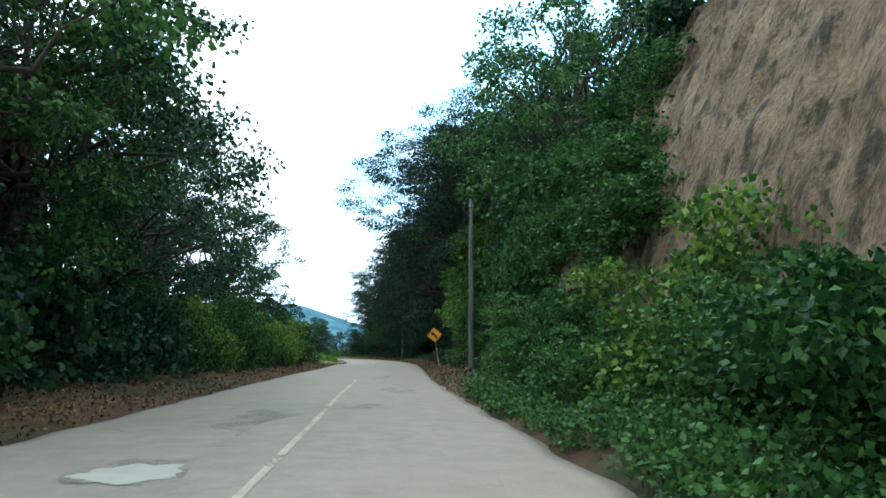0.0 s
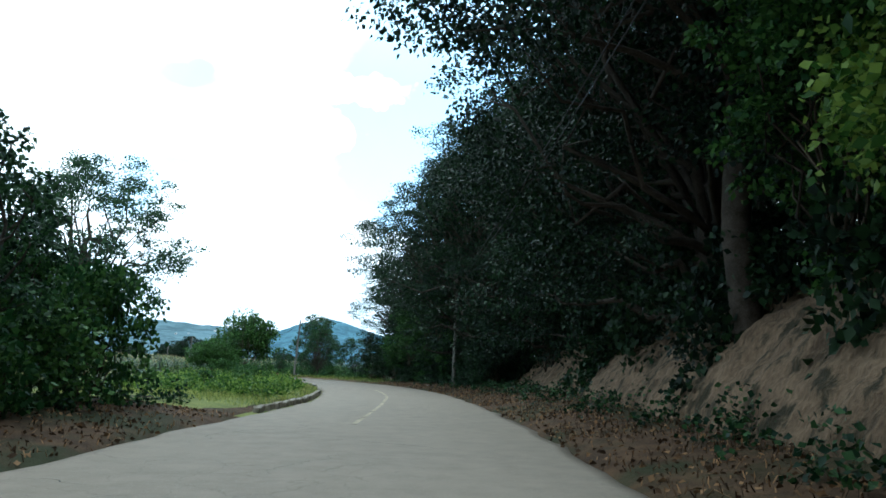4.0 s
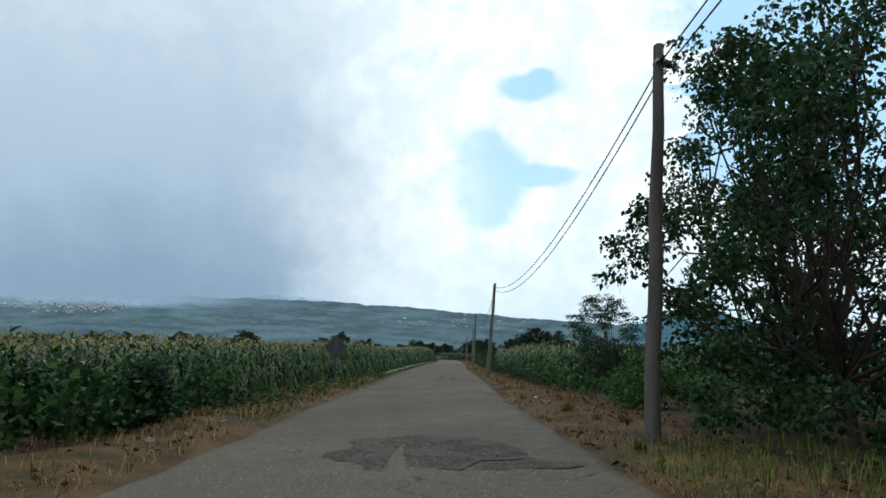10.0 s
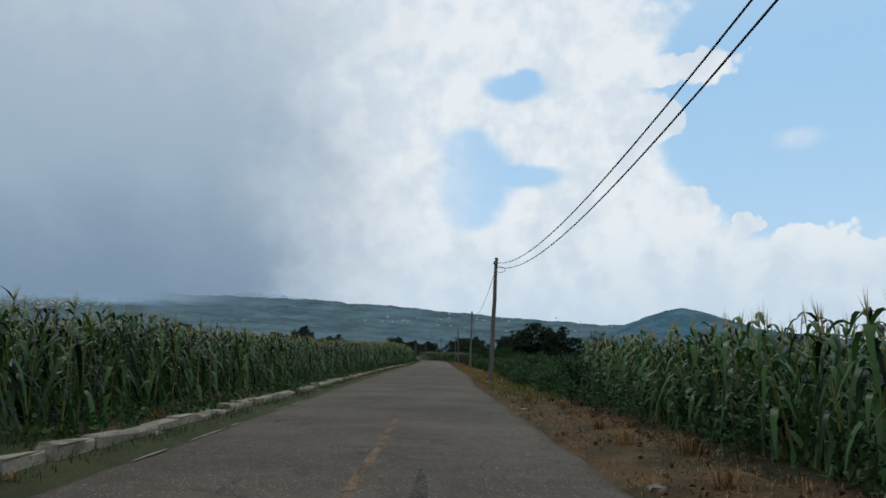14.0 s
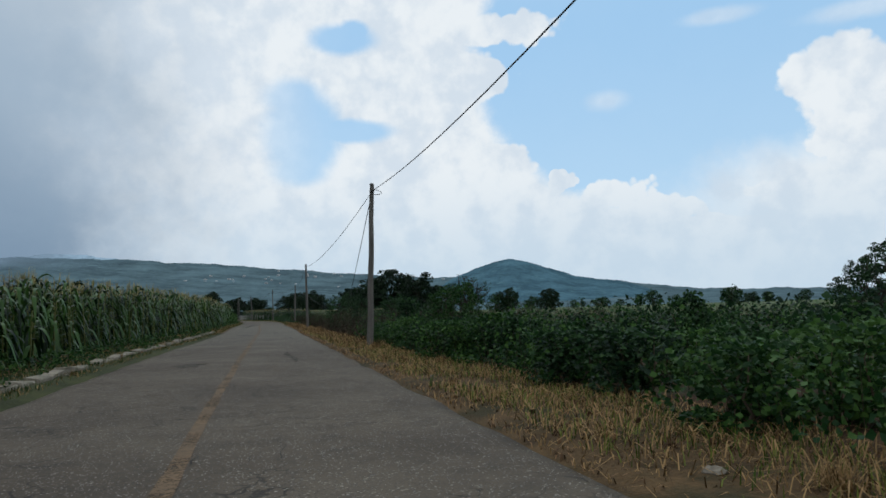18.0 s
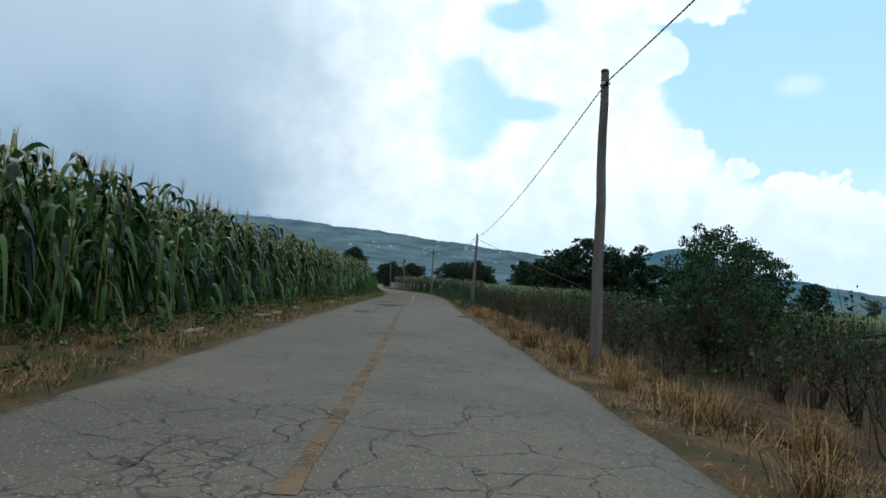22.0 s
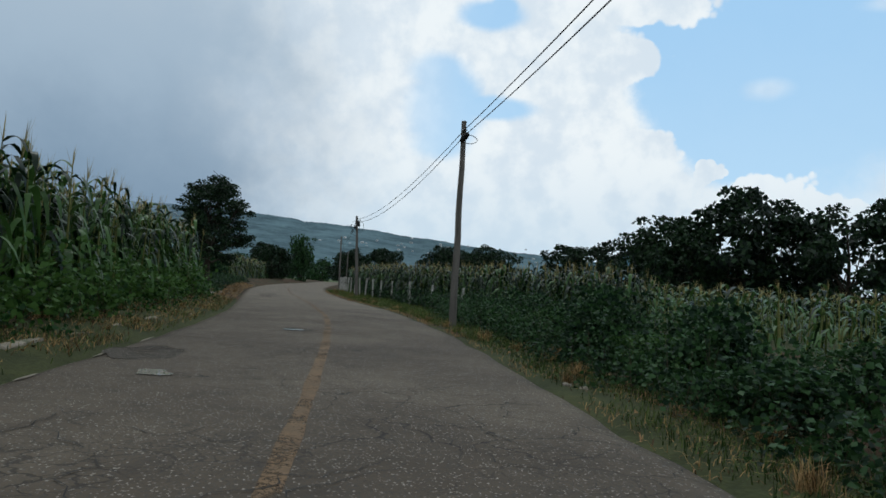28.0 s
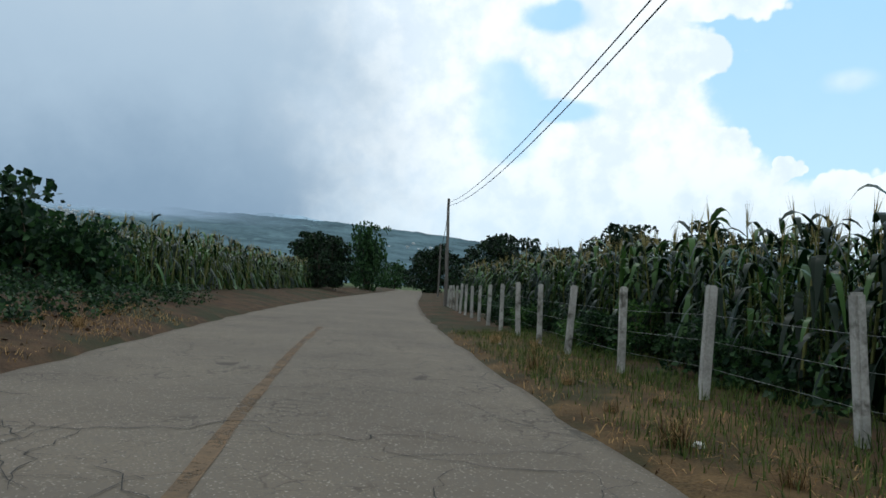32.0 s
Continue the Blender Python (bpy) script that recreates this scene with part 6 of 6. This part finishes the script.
# ---- poles, cables and signs ----
POLES = [(30.0, 3.6, 7.6), (88.1, 5.2, 7.0), (122.7, 2.95, 6.1), (154.1, 2.37, 5.65), (191.4, 2.62, 6.1), (232.9, 3.6, 6.15), (271.6, 3.66, 5.95), (313.2, 4.1, 5.75), (357.8, 3.8, 6.6), (388.0, 3.88, 6.0), (429.5, 4.05, 6.8), (470.0, 4.5, 6.5)]


def bm_mesh(name, bm, mat, smooth=True):
    me = bpy.data.meshes.new(name)
    bm.to_mesh(me)
    bm.free()
    me.materials.append(mat)
    if smooth:
        me.polygons.foreach_set("use_smooth", np.ones(len(me.polygons), bool))
    return me


def lathe(name, profile, mat, sides=14, m=None):
    """A turned solid from (radius, z) pairs."""
    bm = bmesh.new()
    rings = [[bm.verts.new((r * math.cos(2 * math.pi * j / sides), r * math.sin(2 * math.pi * j / sides), z)) for j in range(sides)] for r, z in profile]
    for a, b in zip(rings, rings[1:]):
        for j in range(sides):
            bm.faces.new((a[j], a[(j + 1) % sides], b[(j + 1) % sides], b[j]))
    bm.faces.new(rings[0][::-1])
    bm.faces.new(rings[-1])
    if m is not None:
        bmesh.ops.transform(bm, matrix=m, verts=bm.verts)
    return bm_mesh(name, bm, mat)


def box(name, sx, sy, sz, mat, bevel=0.01, m=None):
    bm = bmesh.new()
    bmesh.ops.create_cube(bm, size=1.0, matrix=Matrix.Diagonal((sx, sy, sz, 1)))
    if bevel:
        bmesh.ops.bevel(bm, geom=bm.edges[:], offset=bevel, segments=2, affect="EDGES")
    if m is not None:
        bmesh.ops.transform(bm, matrix=m, verts=bm.verts)
    return bm_mesh(name, bm, mat, False)


def loop_line(c, rx, rz, n=18, tilt=0.0, rad=0.012):
    a = np.linspace(0, 2 * np.pi, n)
    return np.stack([c[0] + np.cos(a) * rx, c[1] + np.sin(a * 2) * 0.04 + np.cos(a) * tilt, c[2] + np.sin(a) * rz, a * 0 + rad], 1)


pole_tops = []
for k, (s, l, h) in enumerate(POLES):
    x, y = (float(v) for v in on(s, l))
    root = new("utility_pole")
    z0 = float(ground_height(np.array(s), np.array(l))) - 0.05
    root.matrix_basis = pose(x, y, z0, (0, 0.6, 0.4, -0.6, 0.4, 1.2, 0.2, 0.6, 0.5, 0.0, 0.3, 0)[k], (0, 0.5, 3.2, 4.8, 2.8, 1.6, -1.0, 1.0, -0.6, -3.9, -1.5, 0)[k], heading(s))
    wob = [np.array([0.012 * math.sin(i * 1.7 + k), 0.012 * math.cos(i * 2.1 + k), h * i / 9]) for i in range(10)]
    part("shaft", tubes("shaft", [[(*p, 0.125 - 0.045 * i / 9) for i, p in enumerate(wob)]], WOODPOLE, 12), root)
    part("top_cap", lathe("top_cap", [(0.082, h - 0.02), (0.084, h + 0.01), (0.06, h + 0.035), (0.02, h + 0.045)], WOODPOLE, 12), root)
    part("cable_bracket", box("cable_bracket", 0.16, 0.22, 0.05, STEEL, 0.008, pose(0.0, -0.04, h - 0.28)), root)
    part("cable_clamp", lathe("cable_clamp", [(0.02, -0.05), (0.035, -0.02), (0.035, 0.03), (0.015, 0.06)], BLACK, 10, pose(0.0, -0.16, h - 0.28, 90, 0, 0)), root)
    if k in (4, 8):
        d = 0.45 if k == 4 else -0.6
        part("cable_closure", lathe("cable_closure", [(0.03, -0.26), (0.085, -0.22), (0.095, -0.05), (0.09, 0.1), (0.075, 0.22), (0.03, 0.27)], BLACK, 12, pose(0.02 if k == 4 else -0.10, d, h - 0.12 if k == 4 else h - 0.62, 72, 0, 8)), root, "black cable splice closure")
        part("slack_coil", tubes("slack_coil", [loop_line((0.2, -0.05, h - 0.55), 0.25, 0.14)], BLACK, 5), root)
        part("cable_clamp", box("cable_clamp", 0.05, 0.07, 0.34, BLACK, 0.015, pose(0, 0.14, h - 0.5, 18, 0, 0)), root)
    if k == 5:
        part("slack_coil", tubes("slack_coil", [loop_line((0.18, 0.0, h - 0.3), 0.2, 0.09)], BLACK, 5), root)
    if k == 9:
        part("junction_box", box("junction_box", 0.17, 0.16, 0.42, BLACK, 0.02, pose(0.13, -0.12, h - 0.55)), root, "dark metal junction box")
        for c, rx, rz in (((0.16, -0.08, h - 0.75), 0.34, 0.46), ((-0.10, 0.05, h - 0.75), 0.30, 0.42), ((-0.30, 0.08, h - 0.78), 0.2, 0.16), ((-0.16, 0.08, h - 1.15), 0.18, 0.26), ((0.05, -0.05, h - 0.3), 0.2, 0.14)):
            part("slack_coil", tubes("slack_coil", [loop_line(c, rx, rz)], BLACK, 5), root)
        part("cable_closure", lathe("cable_closure", [(0.03, -0.1), (0.09, -0.08), (0.09, 0.08), (0.03, 0.1)], BLACK, 12, pose(-0.13, -0.05, h - 0.82, 90, 0, 0)), root, "round black splice housing")
    tagged(root, "weathered round wooden utility pole with cables" if k not in (4, 8, 9) else "weathered wooden utility pole carrying a black splice box", "utility pole", "poles along the road")
    pole_tops.append(tuple(root.matrix_basis @ Vector((0, 0, h))))


def cable(p, q, sag, rad=0.014, n=26):
    p, q = np.array(p, float), np.array(q, float)
    t = np.linspace(0, 1, n)[:, None]
    line = p + (q - p) * t - np.array([0, 0, 1.0]) * sag * 4 * t * (1 - t)
    ob = new("overhead_cable", tubes("overhead_cable", [np.concatenate([line, np.full((n, 1), rad)], 1)], BLACK, 5))
    tagged(ob, "black overhead cable slung between two poles", "cable", "overhead cables")


for k, (p, q) in enumerate(zip(pole_tops, pole_tops[1:])):
    for j in range(1 if k in (4, 5, 6) else 2):
        a, b = np.array(p) - [0, 0, 0.22 + j * 0.2], np.array(q) - [0, 0, 0.22 + j * 0.2]
        cable(a + [0.05, 0, 0], b + [0.05, 0, 0], (0.75, 0.75, 1.05, 1.25, 1.0, 0.5, 0.45, 0.5, 0.6, 0.7, 0.75)[k] + 0.1 * j, 0.013)
# an old line that has come down between two poles and hangs into the scrub
gx, gy = (float(v) for v in on(275.5, 7.3))
cable(np.array(pole_tops[5]) - [0, 0, 0.3], (gx, gy, 0.0), 0.2, 0.016)
gx, gy = (float(v) for v in on(276.0, 8.6))
cable(np.array(pole_tops[7]) - [0, 0, 0.35], (gx, gy, 0.0), 0.12, 0.016)


def sign_plate(name, size, mat, thick=0.004):
    """A square plate with rounded corners standing on one corner, in the x-z plane."""
    bm = bmesh.new()
    pts = []
    r, hs = size * 0.07, size / 2
    for cx, cz, a0 in ((hs - r, hs - r, 0), (-hs + r, hs - r, 90), (-hs + r, -hs + r, 180), (hs - r, -hs + r, 270)):
        for i in range(5):
            a = radians(a0 + 22.5 * i)
            px, pz = cx + r * math.cos(a), cz + r * math.sin(a)
            c45 = math.sqrt(0.5)
            pts.append((px * c45 - pz * c45, px * c45 + pz * c45))
    f = [bm.verts.new((x, -thick, z)) for x, z in pts]
    b = [bm.verts.new((x, thick, z)) for x, z in pts]
    n = len(pts)
    bm.faces.new(f)
    bm.faces.new(b[::-1])
    for i in range(n):
        bm.faces.new((f[i], b[i], b[(i + 1) % n], f[(i + 1) % n]))
    bmesh.ops.recalc_face_normals(bm, faces=bm.faces)
    return bm_mesh(name, bm, mat, False)


def arrow_mesh():
    """A thick arrow that bends to the left, on the plate's face."""
    a = np.linspace(0, 1, 9)
    cx, cz = 0.10 - 0.17 * a ** 1.6, -0.22 + 0.28 * a ** 0.8
    d = np.stack([np.gradient(cx), np.gradient(cz)], 1)
    d /= np.linalg.norm(d, axis=1, keepdims=True)
    nx, nz = -d[:, 1] * 0.055, d[:, 0] * 0.055
    L, R = np.stack([cx + nx, cz + nz], 1), np.stack([cx - nx, cz - nz], 1)
    end, dd, nn = np.array([cx[-1], cz[-1]]), d[-1], np.array([-d[-1, 1], d[-1, 0]])
    V = [(*p, 0) for p in L] + [(*p, 0) for p in R] + [(*(end + nn * 0.15), 0), (*(end - nn * 0.15), 0), (*(end + dd * 0.17), 0)]
    V = [(x, -0.009, z) for x, z, _ in V]
    T = [q for i in range(8) for q in ((i, i + 9, i + 10), (i, i + 10, i + 1))] + [(18, 19, 20)]
    return tri_mesh("arrow", V, T, BLACK)


def road_sign(s, l, h, turn, lean, facing, size=0.62):
    x, y = (float(v) for v in on(s, l))
    root = new("road_sign")
    root.matrix_basis = pose(x, y, float(ground_height(np.array(s), np.array(l))) - 0.02, 0, lean, heading(s) + turn)
    part("post", tubes("post", [[(0, 0.03, -0.2, 0.027), (0, 0.03, h * 0.5, 0.026), (0, 0.03, h - 0.25, 0.026)]], STEEL if facing else STEEL_DARK, 8), root)
    plate = part("plate", sign_plate("plate", size, SIGN_YELLOW if facing else STEEL_DARK), root, at=pose(0, 0, h - 0.44))
    if facing:
        part("arrow", arrow_mesh(), plate, "black bent arrow", Matrix.Diagonal((1.15, 1, 1.15, 1)))
        part("border", sign_border(), plate, "thin black border", Matrix.Diagonal((1.15, 1, 1.15, 1)))
    for dz in (-0.12, 0.12):
        part("bolt", lathe("bolt", [(0.012, 0), (0.012, 0.006), (0.006, 0.01)], STEEL, 8), plate, at=pose(0, -0.004, dz, 90, 0, 0))
    part("brace", box("brace", 0.05, 0.02, 0.7, STEEL if facing else STEEL_DARK, 0.004, pose(0, 0.016, h - 0.44)), root)
    return tagged(root, "yellow diamond bend warning sign on leaning post" if facing else "grey unpainted back of a diamond road sign", "road sign")


def sign_border():
    V, T = [], []
    for k, r in enumerate((0.405, 0.39)):
        V += [(r * x, -0.0085, r * z) for x, z in ((0, 1), (1, 0), (0, -1), (-1, 0))]
    for i in range(4):
        j = (i + 1) % 4
        T += [(i, j, j + 4), (i, j + 4, i + 4)]
    return tri_mesh("border", V, T, BLACK)


STEEL_DARK = material("dull_dark_sign_back", (0.035, 0.04, 0.045), (0.075, 0.08, 0.085), 4, 30, 0.6, 0.1, metal=0.3)
road_sign(46.7, 3.3, 2.56, 4, -9, True, 0.72)
road_sign(141.3, -4.5, 2.02, 176, -1, False, 0.7)

# ---- fence, kerbs and stones ----
fence = new("wire_fence")
fence_s = [370, 374.5, 378.5, 382.4, 385.2, 387.4, 389.5, 391.6, 394.1, 396.6] + [399.2 + 2.5 * k for k in range(13)]
fence_posts = [(v, float(np.interp(v, [370, 382.4, 391.6, 398, 430], [7.2, 5.6, 4.45, 4.1, 4.2]))) for v in fence_s]
post_mesh = [box("post", 0.12, 0.12, 1.62, CONCRETE, 0.018), box("post", 0.11, 0.12, 1.58, CONCRETE, 0.022)]
frnd = random.Random(4)
heads = []
for k, (s, l) in enumerate(fence_posts):
    x, y = (float(v) for v in on(s, l))
    z = float(ground_height(np.array(float(s)), np.array(float(l))))
    up = frnd.uniform(0.5, 0.62)
    tilt = (frnd.gauss(0, 1.6), frnd.gauss(0, 2.0))
    part("post", post_mesh[k % 2], fence, "" if k else "pale weathered concrete post", pose(x, y, z + up, tilt[0], tilt[1], heading(s)))
    heads.append((x, y, z + up + 0.74))
for d in (0.3, 0.62, 0.95):
    part("wire", tubes("wire", [[(x, y, z - d - 0.03 * (i % 2), 0.0025) for i, (x, y, z) in enumerate(heads)]], STEEL, 3), fence)
tagged(fence, "pale concrete fence posts strung with wire", "fence")


def kerb_run(s0, s1, edge_off, length, keep, seed, name, label, h=0.14, w=0.16, ragged=0.3):
    """Kerb stones laid end to end, some missing or sunken."""
    rng = random.Random(seed)
    root = new(name)
    stones = []
    for k in range(4):
        bm = bmesh.new()
        bmesh.ops.create_cube(bm, size=1.0, matrix=Matrix.Diagonal((w, length * 0.97, h * 2, 1)))
        bmesh.ops.bevel(bm, geom=bm.edges[:], offset=0.025, segments=1, affect="EDGES")
        for v in bm.verts:
            v.co += Vector((rng.gauss(0, 0.012), rng.gauss(0, 0.03) * ragged, rng.gauss(0, 0.015)))
        stones.append(bm_mesh("kerb_stone", bm, KERB, False))
    s = s0
    while s < s1:
        if rng.random() < keep:
            l = float(left_edge(s)) - edge_off + rng.gauss(0, 0.03) * ragged
            x, y = (float(v) for v in on(s, l))
            part("kerb_stone", rng.choice(stones), root, "", pose(x, y, rng.gauss(0.01, 0.012) * (1 + ragged), rng.gauss(0, 1.5) * ragged * 2, rng.gauss(0, 3) * ragged, heading(s) + rng.gauss(0, 2) * ragged * 2))
        s += length
    return tagged(root, label, "kerb", kind="structure")


kerb_run(64, 98, 0.12, 1.0, 1.0, 1, "kerb_bend", "low grey concrete kerb round the bend", 0.13, 0.17, 0.15)
kerb_run(160, 264, 0.7, 1.0, 0.8, 2, "kerb_field", "broken pale kerb stones half buried beside the field", 0.15, 0.27, 0.6)
kerb_run(268, 352, 0.75, 1.2, 0.42, 4, "kerb_scraps", "odd sunken kerb stones in the verge", 0.12, 0.18, 0.9)


def crumple(seed, size, mat):
    rng = np.random.default_rng(seed)
    bm = bmesh.new()
    bmesh.ops.create_icosphere(bm, subdivisions=2, radius=size)
    for v in bm.verts:
        v.co *= 1 + rng.normal(0, 0.22)
        v.co.z *= 0.45
    return bm_mesh("litter", bm, mat, False)


WHITE_BAG = material("dirty_white_plastic", (0.45, 0.45, 0.43), (0.75, 0.75, 0.72), 8, 60, 0.5, 0.2)
STONE = material("pale_stone", (0.11, 0.095, 0.075), (0.27, 0.24, 0.19), 3, 30, 0.95, 0.5)
for k, (s, l) in enumerate([(33, -5.6), (91, 4.3), (112, -4.6), (134, 2.9), (157.5, 2.8), (196, -5.4), (249, 4.2), (256, 3.4), (285, 4.1), (296.5, -4.9), (308, 3.6), (306.5, -4.6), (330, 3.5), (338, -4.6), (371, -4.8), (374, -4.6), (391.5, 2.9)]):
    x, y = (float(v) for v in on(s, l))
    ob = new("litter", crumple(k, 0.045 + 0.02 * (k % 3), WHITE_BAG))
    ob.matrix_basis = pose(x, y, float(ground_height(np.array(float(s)), np.array(float(l)))) + 0.035, 0, 0, k * 47)
    tagged(ob, "crumpled white plastic litter on the verge", "litter", "roadside litter")
strng = random.Random(9)
for k in range(60):
    s = strng.uniform(120, 402)
    right = strng.random() < 0.5
    l = float(right_edge(s)) + strng.uniform(0.1, 1.2) if right else float(left_edge(s)) - strng.uniform(0.2, 1.4)
    if k < 4:
        mesh_k = crumple(60 + k, 0.09, STONE)
        mesh_k.name = "stone"
        STONES = [mesh_k] if k == 0 else STONES + [mesh_k]
    x, y = (float(v) for v in on(s, l))
    ob = new("stone", STONES[k % len(STONES)])
    ob.matrix_basis = pose(x, y, float(ground_height(np.array(s), np.array(l))) + 0.03, 0, 0, strng.uniform(0, 360)) @ Matrix.Scale(strng.uniform(0.4, 1.0), 4)
    tagged(ob, "small pale stone on the verge", "stone", "verge stones")
